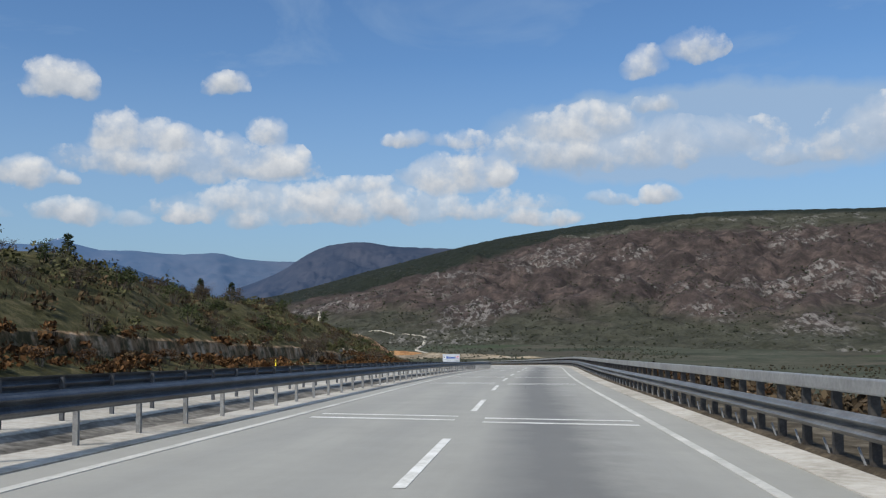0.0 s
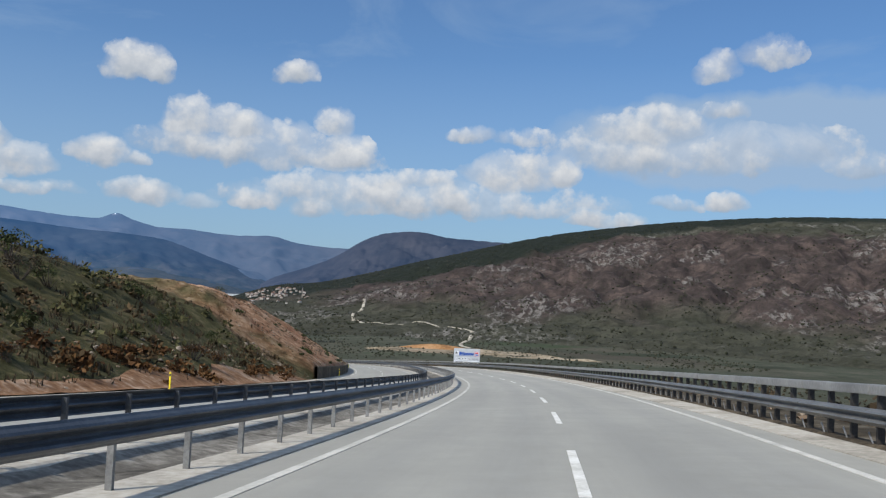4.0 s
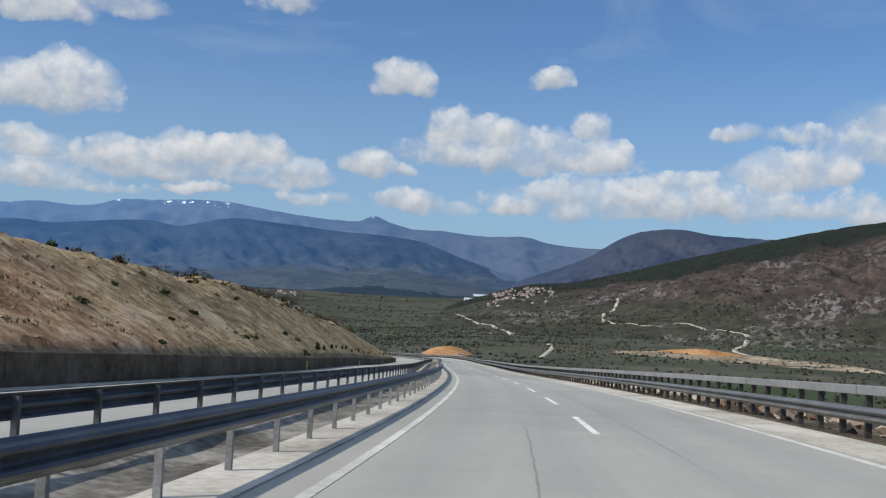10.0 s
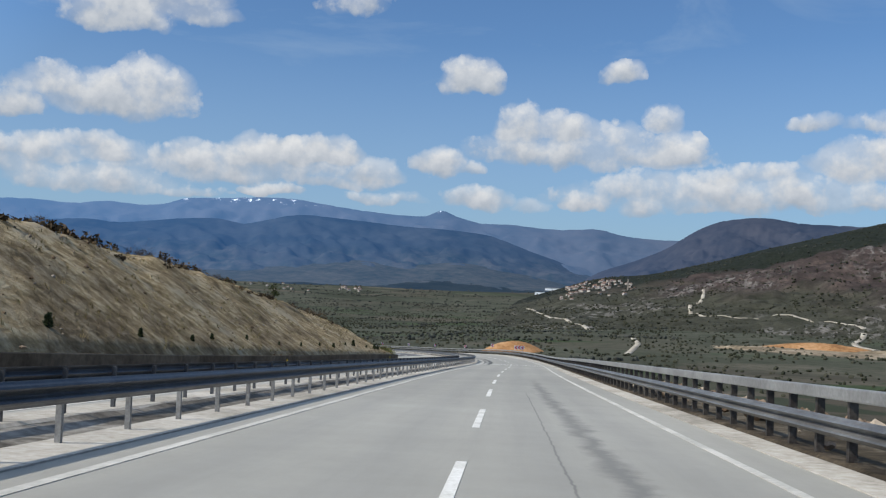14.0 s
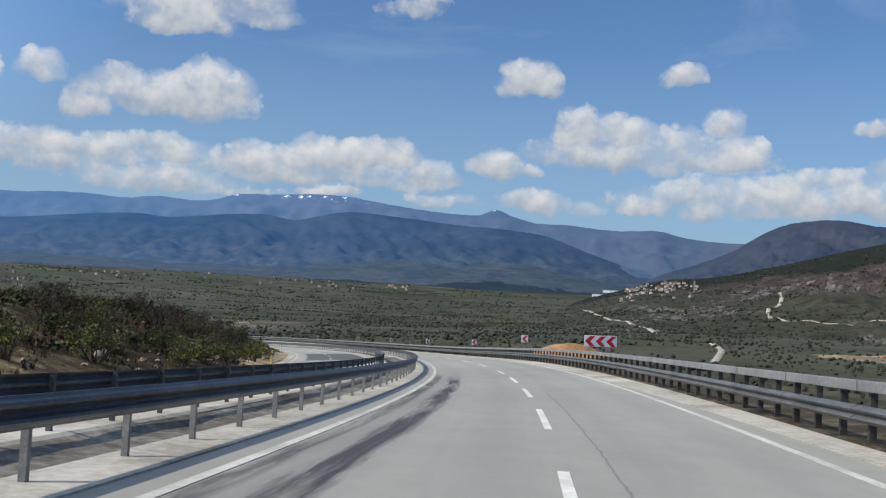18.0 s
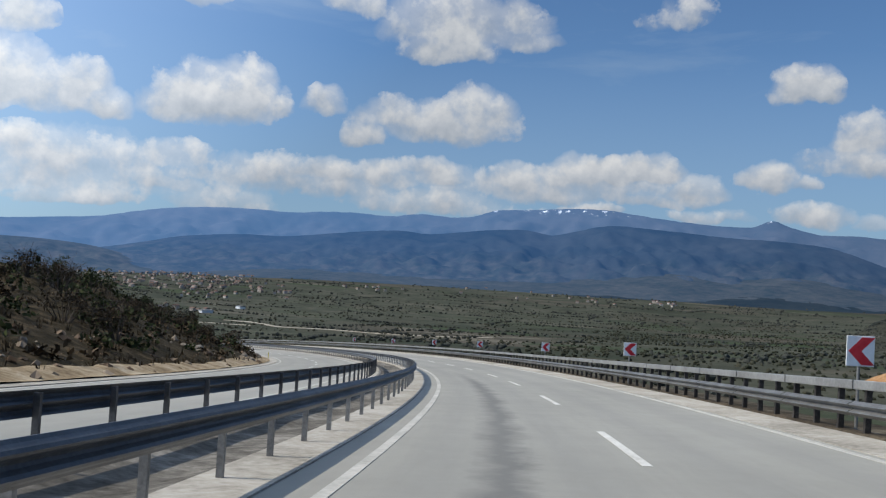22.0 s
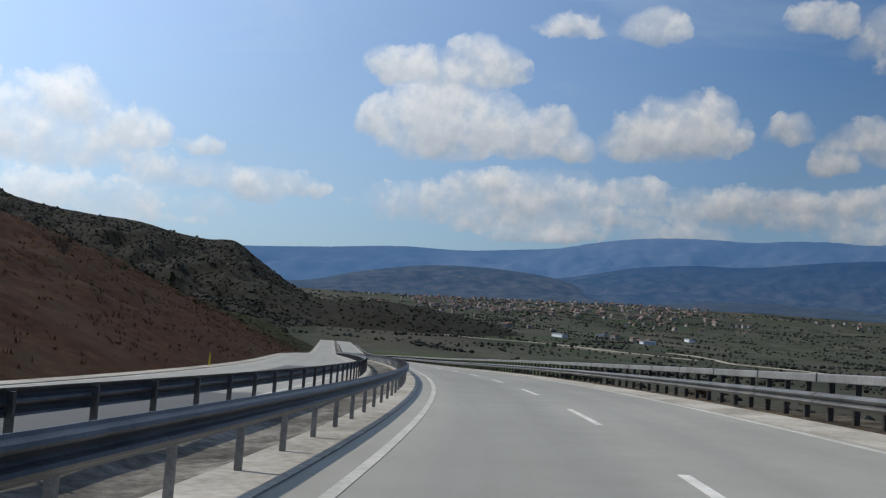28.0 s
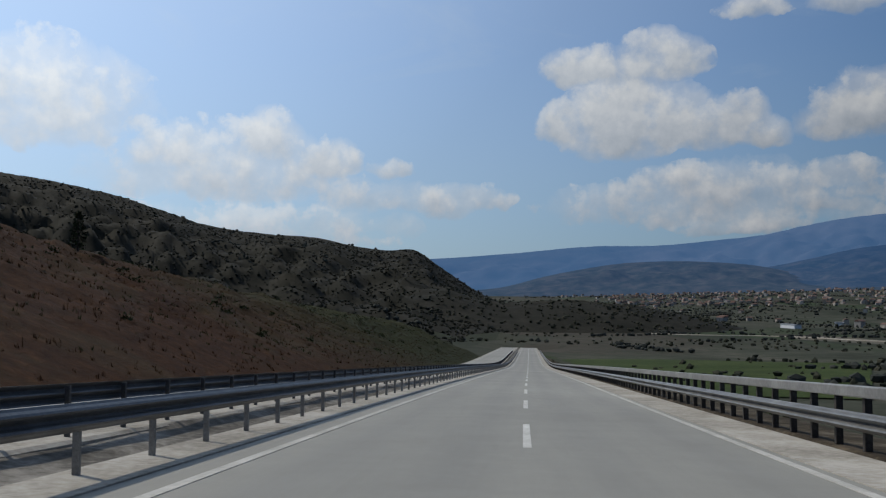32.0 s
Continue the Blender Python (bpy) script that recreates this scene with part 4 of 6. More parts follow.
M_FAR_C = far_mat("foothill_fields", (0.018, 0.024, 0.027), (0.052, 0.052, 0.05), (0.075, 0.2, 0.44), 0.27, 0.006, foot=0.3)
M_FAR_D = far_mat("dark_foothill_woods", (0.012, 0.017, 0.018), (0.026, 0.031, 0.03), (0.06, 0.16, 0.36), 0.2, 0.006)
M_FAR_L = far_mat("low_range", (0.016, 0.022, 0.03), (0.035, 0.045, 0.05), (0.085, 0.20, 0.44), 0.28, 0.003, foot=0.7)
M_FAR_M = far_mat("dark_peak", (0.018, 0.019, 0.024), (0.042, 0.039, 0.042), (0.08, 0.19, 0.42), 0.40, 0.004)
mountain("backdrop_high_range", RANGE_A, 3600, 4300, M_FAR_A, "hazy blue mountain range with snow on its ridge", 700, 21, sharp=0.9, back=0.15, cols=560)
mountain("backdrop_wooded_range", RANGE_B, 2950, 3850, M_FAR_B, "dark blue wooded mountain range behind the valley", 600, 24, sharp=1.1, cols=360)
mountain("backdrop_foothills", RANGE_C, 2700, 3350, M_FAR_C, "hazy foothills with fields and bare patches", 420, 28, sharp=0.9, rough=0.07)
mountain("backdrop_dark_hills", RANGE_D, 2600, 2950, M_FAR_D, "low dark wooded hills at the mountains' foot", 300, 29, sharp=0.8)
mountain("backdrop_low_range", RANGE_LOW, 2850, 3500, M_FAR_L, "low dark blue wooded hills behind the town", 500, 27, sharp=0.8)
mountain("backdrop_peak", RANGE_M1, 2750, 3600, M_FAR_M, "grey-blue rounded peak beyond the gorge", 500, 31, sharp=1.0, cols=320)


def rock_hill_mat():
    m, t, b, co = material("rocky_scrub_hill", (0.1, 0.08, 0.07), 0.95)
    z = t.nodes.new("ShaderNodeSeparateXYZ")
    link(t, co, z.inputs[0])
    n1, n2, n3 = noise_tex(t, co, 0.0045, 5, 0.6, 0.5), noise_tex(t, co, 0.03, 6, 0.7, 0.3), noise_tex(t, co, 0.16, 4, 0.7)
    bare = ramp(t, n2, ((0.3, (0.016, 0.013, 0.0125)), (0.5, (0.042, 0.032, 0.029)), (0.66, (0.082, 0.06, 0.052))))
    green = ramp(t, n2, ((0.35, (0.022, 0.023, 0.015)), (0.6, (0.052, 0.051, 0.037))))
    hi = math_node(t, "MULTIPLY_ADD", math_node(t, "SUBTRACT", n1, 0.5), 160.0, z.outputs[2])
    col = mix(t, ramp(t, math_node(t, "MULTIPLY_ADD", hi, 0.004, 0.4), ((0.2, 1.0), (0.36, 0.0))), bare, green)
    col = mix(t, ramp(t, math_node(t, "MULTIPLY_ADD", hi, 0.004, 0.0), ((0.72, 0.0), (0.8, 1.0))), col, green)
    tilt = t.nodes.new("ShaderNodeMapping")
    tilt.inputs["Rotation"].default_value = (0.0, 0.7, 0.5)
    tilt.inputs["Scale"].default_value = (0.09, 0.026, 0.09)
    link(t, co, tilt.inputs[0])
    strata = noise_tex(t, tilt.outputs[0], 1.0, 5, 0.68, 0.5)
    rocks = math_node(t, "MULTIPLY", ramp(t, n1, ((0.52, 0.0), (0.6, 1.0))), ramp(t, strata, ((0.5, 0.0), (0.57, 1.0))))
    rocks = math_node(t, "MULTIPLY", rocks, ramp(t, n3, ((0.34, 0.3), (0.54, 1.0))))
    col = mix(t, math_node(t, "MULTIPLY", rocks, 0.75), col, (0.2, 0.185, 0.17))
    col = mix(t, math_node(t, "MULTIPLY", ramp(t, n3, ((0.52, 0.0), (0.6, 1.0))), 0.55), col, (0.022, 0.022, 0.017))
    at = t.nodes.new("ShaderNodeAttribute")
    at.attribute_name = "climb"
    edge = ramp(t, math_node(t, "MULTIPLY_ADD", z.outputs[0], 0.0008, 0.2), ((0.1, 0.38), (0.3, 0.27), (0.45, 0.17), (0.75, 0.075), (1.0, 0.04)))
    up = math_node(t, "ADD", math_node(t, "MULTIPLY_ADD", math_node(t, "SUBTRACT", n2, 0.5), 0.08, at.outputs["Fac"]), edge)
    forest = ramp(t, math_node(t, "SUBTRACT", up, 0.5), ((0.46, 0.0), (0.5, 1.0)))
    col = mix(t, forest, col, ramp(t, n3, ((0.35, (0.008, 0.0105, 0.008)), (0.65, (0.018, 0.0215, 0.0155)))))
    link(t, col, b.inputs["Base Color"])
    bump(t, b, n2, 1.0, 6.0)
    return m


M_ROCKHILL = rock_hill_mat()
HILL_R = mountain("ground_rocky_hill", RANGE_RH, 950, 2600, M_ROCKHILL, "bare rocky hill with purple-brown scrub and pale outcrops", 420, 41, rows=90, cols=400, sharp=1.15, rough=0.10)
RANGE_LH = ((70, -150), (74, -146), (78.8, -110), (82.4, -98), (84.2, -75), (86.8, -32), (88.3, -6), (90.1, -6), (91.9, -1), (94.8, 14), (97.6, 18), (101.8, 33), (104.2, 53), (106.5, 71), (110.3, 91), (113.3, 101), (120, 120), (132, 150))
M_DARKHILL = two_scale("dark_wooded_hill", (0.014, 0.014, 0.010), (0.022, 0.021, 0.015), (0.036, 0.033, 0.025), 0.02, 0.09, 0.95, 0.8)
HILL_L = mountain("ground_wooded_hill", RANGE_LH, 560, 1480, M_DARKHILL, "dark steep wooded hill with a pale quarry scar", 260, 51, hub=(-405.0, 770.0), rows=70, cols=300, sharp=1.1)


def ground_z(x, y):
    """The visible land's height at places away from the road."""
    x, y = np.asarray(x, float), np.asarray(y, float)
    return np.maximum(np.maximum(land(x, y), hill_height(HILL_R, x, y)), hill_height(HILL_L, x, y))


# ---- markings ----
def mark(name, s0, s1, lat, width, mat=M_PAINT, ds=3.0, up=0.006):
    ob = sweep(name, s0, s1, ds, ((lat - width / 2, up), (lat + width / 2, up), (lat + width / 2, -0.02), (lat - width / 2, -0.02)), mat)
    return ob


_edge = tagged(new("edge_lines"), "white painted edge lines along the carriageways", "road marking", kind="structure")
for _lat in (0.0, 7.5, -4.9, -12.3):
    mark("edge_line", -56, S_END - 10, _lat, 0.15, M_FAINT, up=0.008).parent = _edge
_lane = tagged(new("lane_dashes"), "white dashed lane line", "road marking", kind="structure")
DASH_L = 5.3
ANCHORS = (-51.0, 9.0, 46.0, 70.8, 82.4, 191.6, 217.4, 230.6, 255.8, 281.4, 292.7, 320.9, 344.1, 369.3, 380.4, 406.8, 430.6, 441.0, 522.5, 534.2, 551.3, 562.1, 592.9, 621.7, 649.8, 679.3, 707.4, 719.2, 734.0, 746.4, 773.3, 854.4, 867.2, 893.8, 918.7, 931.3, 946.1, 957.5, 984.9, 1500.0)
for a, b in zip(ANCHORS[:-1], ANCHORS[1:]):
    n = max(1, round((b - a) / 11.8))
    for i in range(n):
        s0 = a + (b - a) * i / n
        mark("dash", s0, s0 + DASH_L, 3.67, 0.14, ds=2.4).parent = _lane
for i in range(-4, 75):
    s0 = 3 + i * 12
    mark("dash", s0, s0 + DASH_L, -8.6, 0.14, ds=2.4).parent = _lane
# rumble lines across the lanes, in groups
_rum = tagged(new("rumble_lines"), "white rumble lines painted across both lanes", "road marking", kind="structure")
for s0, n, gap in ((18.2, 2, 1.1), (40.9, 2, 1.5), (53.0, 2, 1.25), (70.2, 1, 1.0), (80.8, 2, 1.15), (103.8, 2, 1.4), (110.0, 4, 1.1), (424.5, 2, 1.1), (530.2, 5, 0.85)):
    for k in range(n):
        for lat, half in ((1.95, 1.5), (5.6, 1.55)):
            a = s0 + k * gap - (0.4 if lat > 3 else 0)
            mark("rumble_line", a, a + 0.28, lat, half * 2, ds=0.2).parent = _rum


# ---- guard rails ----
def w_profile(h0, h1, depth=0.08, t=0.012, face=1.0, folds=2):
    """The folded W of a beam, as a closed outline; face: +1 folds towards +x."""
    k = 6 * folds + 1
    z = np.linspace(h0, h1, k)
    x = depth * (0.5 - 0.5 * np.cos(np.linspace(0, 2 * np.pi * folds, k)))
    pts = [(face * float(a), float(b)) for a, b in zip(x, z)]
    return pts + [(face * (a * face - t), b) for a, b in pts[::-1]]


def beam_mesh(name, outline, length, mat):
    bm = bmesh.new()
    extrude_outline(bm, outline, 0.0, length)
    me = bpy.data.meshes.new(name)
    bm.to_mesh(me)
    bm.free()
    me.materials.append(mat)
    return me


def post_mesh(name, wx, wy, z0, z1, mat):
    """A C-section post: web and two flanges."""
    bm = bmesh.new()
    t = 0.012
    box(bm, -wx / 2, wx / 2, -wy / 2, -wy / 2 + t, z0, z1)
    box(bm, -wx / 2, -wx / 2 + t, -wy / 2 + t, wy / 2, z0, z1)
    box(bm, wx / 2 - t, wx / 2, -wy / 2 + t, wy / 2, z0, z1)
    me = bpy.data.meshes.new(name)
    bm.to_mesh(me)
    bm.free()
    me.materials.append(mat)
    return me


def child(name, me, parent, m):
    ob = new(name, me)
    ob.parent = parent
    ob.matrix_world = m
    return ob


BAY = 4.0


def guard_rail(s0, s1, lat, face, label, posts, beams, group, feet, stay=None):
    """Stretches of rail of 120 m, each a thing of posts, spacers and beams."""
    n = int((s1 - s0) // 120)
    for k in range(n):
        rail = tagged(new("guard_rail"), label, "guard rail", group)
        a = s0 + 120 * k
        for j in range(int(120 / BAY)):
            for me, dx, name in beams:
                child(name, me, rail, frame_at(a + j * BAY + 2, lat + dx) @ Matrix.Translation((0, -2.01, 0)))
        for sp in feet[(feet >= a) & (feet < a + 120)]:
            for me, dx, name in posts:
                child(name, me, rail, frame_at(float(sp), lat + dx, pitch=False))
            if stay is not None and sp < 190:
                child("stay", stay, rail, frame_at(float(sp), lat, pitch=False))


def feet_between(knots, gap):
    """Stations of the posts: evenly spaced between the given ones."""
    out = [np.array(knots[-1:])]
    for a, b in zip(knots[:-1], knots[1:]):
        out.append(np.linspace(a, b, max(1, round((b - a) / gap)), endpoint=False))
    return np.sort(np.concatenate(out))



MEDIAN_FEET = (-50.0, 13.8, 43.2, 102.1, 194.1, 284.9, 343.7, 373.1, 529.2, 618.0, 678.4, 768.5, 858.5, 921.8, 1500.0)
FAR_FEET = (-50.0, 195.1, 346.8, 409.8, 620.2, 679.0, 860.1, 1500.0)
L_POST = post_mesh("post", 0.075, 0.06, -0.3, 0.78, M_POST)
O_POST = post_mesh("post", 0.08, 0.06, -0.3, 0.81, M_STEEL)
L_BEAM = beam_mesh("beam", w_profile(0.50, 0.81, face=1.0), BAY + 0.04, M_STEEL)
O_BEAM = beam_mesh("beam", w_profile(0.53, 0.84, face=-1.0), BAY + 0.04, M_STEEL)
guard_rail(-50, 1500, -1.24, 1, "galvanised W-beam guard rail on steel posts along the median", ((L_POST, 0, "post"),), ((L_BEAM, 0.06, "beam"),), "median rails", feet_between(MEDIAN_FEET, 2.0))
guard_rail(-50, 1500, -3.6, -1, "galvanised W-beam guard rail facing the oncoming lanes", ((O_POST, 0, "post"),), ((O_BEAM, -0.06, "beam"),), "median rails", feet_between(FAR_FEET, 2.0))

R_POST = post_mesh("post", 0.12, 0.10, -0.4, 1.08, M_DARKPOST)
R_BEAM = beam_mesh("beam", w_profile(0.40, 0.71, depth=0.12, face=-1.0), BAY + 0.04, M_BEAM)
R_TOP = beam_mesh("top_rail", [(-0.04, 0.95), (-0.05, 0.97), (-0.05, 1.12), (-0.04, 1.14), (0.05, 1.14), (0.06, 1.12), (0.06, 0.97), (0.05, 0.95)], BAY + 0.02, M_ZINC)
# thin slanting rods at the feet of the first posts
_b = bmesh.new()
extrude_outline(_b, [(-0.012, -0.012), (0.012, -0.012), (0.012, 0.012), (-0.012, 0.012)], 0.0, 0.40)
bmesh.ops.transform(_b, matrix=Matrix.Translation((0.09, 0.06, 0.0)) @ Matrix.Rotation(radians(38), 4, "X"), verts=_b.verts)
STAY = bpy.data.meshes.new("stay")
_b.to_mesh(STAY)
_b.free()
STAY.materials.append(M_POST)
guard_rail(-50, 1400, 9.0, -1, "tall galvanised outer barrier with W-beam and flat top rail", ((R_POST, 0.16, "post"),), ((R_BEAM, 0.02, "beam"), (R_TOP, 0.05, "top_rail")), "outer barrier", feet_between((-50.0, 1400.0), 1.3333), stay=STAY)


# ---- signs and marker posts ----
def flat_outline(bm, pts, y0, y1):
    extrude_outline(bm, pts, y0, y1)


def sign_plate(bm, w, h, t=0.03, r=0.04):
    box(bm, -w / 2, w / 2, 0, t, 0, h, 0.008)


def tube(bm, x, y, z0, z1, r=0.035, seg=10):
    geo = bmesh.ops.create_cone(bm, cap_ends=True, segments=seg, radius1=r, radius2=r, depth=z1 - z0)
    for v in geo["verts"]:
        v.co += Vector((x, y, (z0 + z1) / 2))


def chevron_shape(bm, x, w, h, z0, arm, y):
    """One arrow band pointing to -x."""
    m = z0 + h / 2
    extrude_outline(bm, [(x, m), (x + w, z0), (x + w + arm, z0), (x + arm, m), (x + w + arm, z0 + h), (x + w, z0 + h)], y, y + 0.006)


def chevron_sign(name, width, height, count, bottom, foot, posts, label):
    ob = new(name)
    bm = bmesh.new()
    box(bm, -width / 2, width / 2, 0, 0.025, bottom, bottom + height, 0.006)
    plate = part("plate", bm, M_WHITE, ob)
    cell = width / count
    for i in range(count):
        bm = bmesh.new()
        chevron_shape(bm, -width / 2 + 0.04 + i * cell * 0.97, cell * 0.48, height - 0.06, bottom + 0.03, cell * 0.46, -0.0065)
        part("arrow", bm, M_RED, plate, "red arrow band")
    for x in posts:
        bm = bmesh.new()
        tube(bm, x, 0.07, foot, bottom + height - 0.05)
        part("post", bm, M_POST, ob)
    return tagged(ob, label, "road sign", "bend signs")


big = chevron_sign("chevron_board", 2.15, 0.68, 3, 1.38, 0.0, (-0.72, 0.7), "wide white board with three red chevrons behind the outer barrier")
big.matrix_world = frame_at(599.6, 9.95, 0.0, False) @ pose(0, 0, 0, 0, 0, 14)
small = chevron_sign("chevron_sign", 0.66, 0.68, 1, 1.42, -0.4, (0.0,), "square white sign with one red chevron above the barrier")
small.matrix_world = frame_at(629.3, 9.75, 0.24, False) @ pose(0, 0, 0, 0, 0, 6)
for k, s in enumerate((657.6, 687.5, 712.5, 737, 766.5, 792, 817.5, 843)):
    copy_thing(small, frame_at(float(s), 9.75, 0.0, False) @ pose(0, 0, 0, 0, 0, (5, 8, 3, 6)[k % 4]))


def marker_post():
    ob = new("marker_post")
    bm = bmesh.new()
    box(bm, -0.04, 0.04, -0.02, 0.02, 0, 0.8, 0.008)
    body = part("stake", bm, M_YELLOW, ob)
    bm = bmesh.new()
    box(bm, -0.03, 0.03, -0.026, -0.018, 0.62, 0.72)
    part("reflector", bm, M_BLACK, body, "dark reflector")
    return tagged(ob, "yellow plastic marker post beside the oncoming lanes", "marker post", "marker posts")


mk = marker_post()
mk.matrix_world = frame_at(221.5, OPP - 0.5, 0.03, False)
for s in (62, 161, 282, 328.5, 382.5, 438, 493, 550.3, 623, 690, 793, 850, 905):
    copy_thing(mk, frame_at(float(s), OPP - 0.5, 0.03, False))


def text_mesh(words, size, mat, parent, m, name, label=""):
    cu = bpy.data.curves.new(name, "FONT")
    cu.body, cu.size, cu.extrude = words, size, 0.006
    tmp = new("tmp", cu)
    bpy.context.view_layer.update()
    me = bpy.data.meshes.new_from_object(tmp)
    bpy.data.objects.remove(tmp)
    me.name = name
    me.materials.clear()
    me.materials.append(mat)
    ob = new(name, me)
    ob.parent = parent
    ob.matrix_local = m
    return tagged(ob, label)


def service_sign():
    """The service-area board: 6.6 m wide, with plain shapes for its trade names."""
    ob = new("service_sign")
    w, h = 6.6, 3.75
    bm = bmesh.new()
    box(bm, -w / 2, w / 2, 0, 0.06, 0, h, 0.015)
    plate = part("plate", bm, M_GREYPLATE, ob)
    z = lambda v: h - v
    def bar(name, x0, x1, z0, z1, mat, y=-0.012, label=""):
        b = bmesh.new()
        box(b, x0, x1, y, 0.002, z0, z1, 0.004)
        return part(name, b, mat, plate, label)
    bar("emblem_panel", -3.0, -2.1, z(1.72), z(0.72), M_WHITE)
    b = bmesh.new()
    extrude_outline(b, [(-2.9, z(1.5)), (-2.9, z(0.85)), (-2.55, z(0.85)), (-2.38, z(1.05)), (-2.5, z(1.22)), (-2.3, z(1.5)), (-2.5, z(1.5)), (-2.66, z(1.3)), (-2.72, z(1.5))], -0.02, -0.01)
    part("emblem", b, M_BLACK, plate, "black emblem")
    x = -1.95
    for wd, up in ((0.62, 0.86), (0.2, 0.95), (0.2, 0.86), (0.5, 1.06), (0.48, 1.06), (0.5, 1.06), (0.48, 1.06), (0.4, 1.06)):
        bar("blue_block", x, x + wd, z(1.62), z(up), M_BLUE)
        x += wd + 0.045
    bar("underline", -1.95, 1.75, z(1.84), z(1.74), M_BLUE)
    bar("brand_panel", 1.9, 3.0, z(1.85), z(0.72), M_RED)
    bar("brand_inset", 1.98, 2.92, z(1.8), z(0.78), M_WHITE, -0.018)
    bar("red_block", 2.1, 2.8, z(1.22), z(0.88), M_RED, -0.024)
    bar("dark_block", 2.1, 2.8, z(1.7), z(1.34), M_BLUE, -0.024)
    for i in range(5):
        x0 = -3.0 + 0.82 * i
        p = bar("pictogram_panel", x0, x0 + 0.56, z(2.85), z(2.3), M_WHITE)
        bm = bmesh.new()
        if i == 0:
            extrude_outline(bm, [(x0 + 0.12, z(2.36)), (x0 + 0.22, z(2.36)), (x0 + 0.24, z(2.55)), (x0 + 0.44, z(2.68)), (x0 + 0.42, z(2.8)), (x0 + 0.2, z(2.7))], -0.02, -0.012)
        elif i in (1, 4):
            extrude_outline(bm, [(x0 + 0.06, z(2.72)), (x0 + 0.08, z(2.58)), (x0 + 0.18, z(2.54)), (x0 + 0.24, z(2.44)), (x0 + 0.38, z(2.44)), (x0 + 0.44, z(2.54)), (x0 + 0.5, z(2.58)), (x0 + 0.5, z(2.72))], -0.02, -0.012)
        elif i == 2:
            extrude_outline(bm, [(x0 + 0.16, z(2.78)), (x0 + 0.16, z(2.4)), (x0 + 0.36, z(2.4)), (x0 + 0.36, z(2.5)), (x0 + 0.43, z(2.55)), (x0 + 0.4, z(2.7)), (x0 + 0.36, z(2.78))], -0.02, -0.012)
        else:
            extrude_outline(bm, [(x0 + 0.1, z(2.42)), (x0 + 0.46, z(2.42)), (x0 + 0.4, z(2.6)), (x0 + 0.3, z(2.64)), (x0 + 0.3, z(2.78)), (x0 + 0.26, z(2.78)), (x0 + 0.26, z(2.64)), (x0 + 0.16, z(2.6))], -0.02, -0.012)
        part("pictogram", bm, M_BLACK, plate, "black pictogram")
    text_mesh("4 km", 0.68, M_BLACK, plate, pose(1.38, -0.012, z(2.82), 90, 0, 0), "lettering", "black lettering")
    bar("white_band", -3.24, 3.24, z(3.7), z(3.1), M_WHITE)
    x = -2.85
    for wd in (0.3, 0.26, 0.28, 0.3, 0.42, 0.14, 0.3, 0.28, 0.26, 0.34, 0.14, 0.3):
        bar("lettering_bar", x, x + wd, z(3.66), z(3.28), M_BLACK, -0.018)
        x += wd + 0.09
    for px in (-2.3, 0.0, 2.3):
        b = bmesh.new()
        box(b, px - 0.08, px + 0.08, 0.08, 0.26, -9.0, h - 0.2, 0.01)
        part("post", b, M_POST, ob)
    return tagged(ob, "large grey service-area sign board on steel posts below the embankment", "road sign")


M_GREYPLATE = two_scale("sign_grey", (0.36, 0.38, 0.40), (0.43, 0.45, 0.47), (0.48, 0.5, 0.52), 0.6, 9.0, 0.5, 0.001)
sg = service_sign()
sg.matrix_world = frame_at(343.0, 22.5, 0.85, False) @ pose(0, 0, 0, 0, 0, -12)


# ---- shrubs, trees, rocks and tufts beside the road ----
def leaf_mat(name, dark, mid, light, rough=0.75):
    m, t, b, co = material(name, mid, rough)
    isl = t.nodes.new("ShaderNodeNewGeometry").outputs["Random Per Island"]
    col = ramp(t, isl, ((0.0, dark), (0.5, mid), (1.0, light)))
    r = t.nodes.new("ShaderNodeObjectInfo").outputs["Random"]
    col = mix(t, math_node(t, "MULTIPLY", r, 0.45), col, dark)
    link(t, col, b.inputs["Base Color"])
    b.inputs["Specular IOR Level"].default_value = 0.06
    return m


M_LEAF_GREEN = leaf_mat("olive_leaves", (0.016, 0.022, 0.01), (0.036, 0.045, 0.018), (0.07, 0.08, 0.03))
M_LEAF_BROWN = leaf_mat("dry_twigs", (0.022, 0.016, 0.010), (0.05, 0.036, 0.022), (0.10, 0.072, 0.042))
M_LEAF_RUST = leaf_mat("rusty_twigs", (0.03, 0.015, 0.007), (0.07, 0.034, 0.014), (0.12, 0.065, 0.028))
M_LEAF_YELLOW = leaf_mat("spring_leaves", (0.04, 0.048, 0.012), (0.10, 0.11, 0.025), (0.17, 0.175, 0.045))
M_PINE = leaf_mat("pine_needles", (0.012, 0.018, 0.009), (0.026, 0.036, 0.016), (0.05, 0.06, 0.026))
M_BARK = two_scale("grey_bark", (0.03, 0.025, 0.02), (0.06, 0.05, 0.042), (0.1, 0.088, 0.075), 2.0, 14.0, 0.95, 0.02)
M_GRASS = leaf_mat("dry_grass", (0.09, 0.068, 0.03), (0.17, 0.135, 0.06), (0.26, 0.22, 0.11))
M_ROCK = two_scale("pale_rock", (0.085, 0.07, 0.056), (0.16, 0.135, 0.11), (0.27, 0.24, 0.2), 0.8, 5.0, 0.9, 0.05)


def raw_mesh(name, verts, faces, mat, smooth=False):
    me = bpy.data.meshes.new(name)
    me.from_pydata(verts, [], faces)
    me.materials.append(mat)
    if smooth:
        me.shade_smooth()
    return me


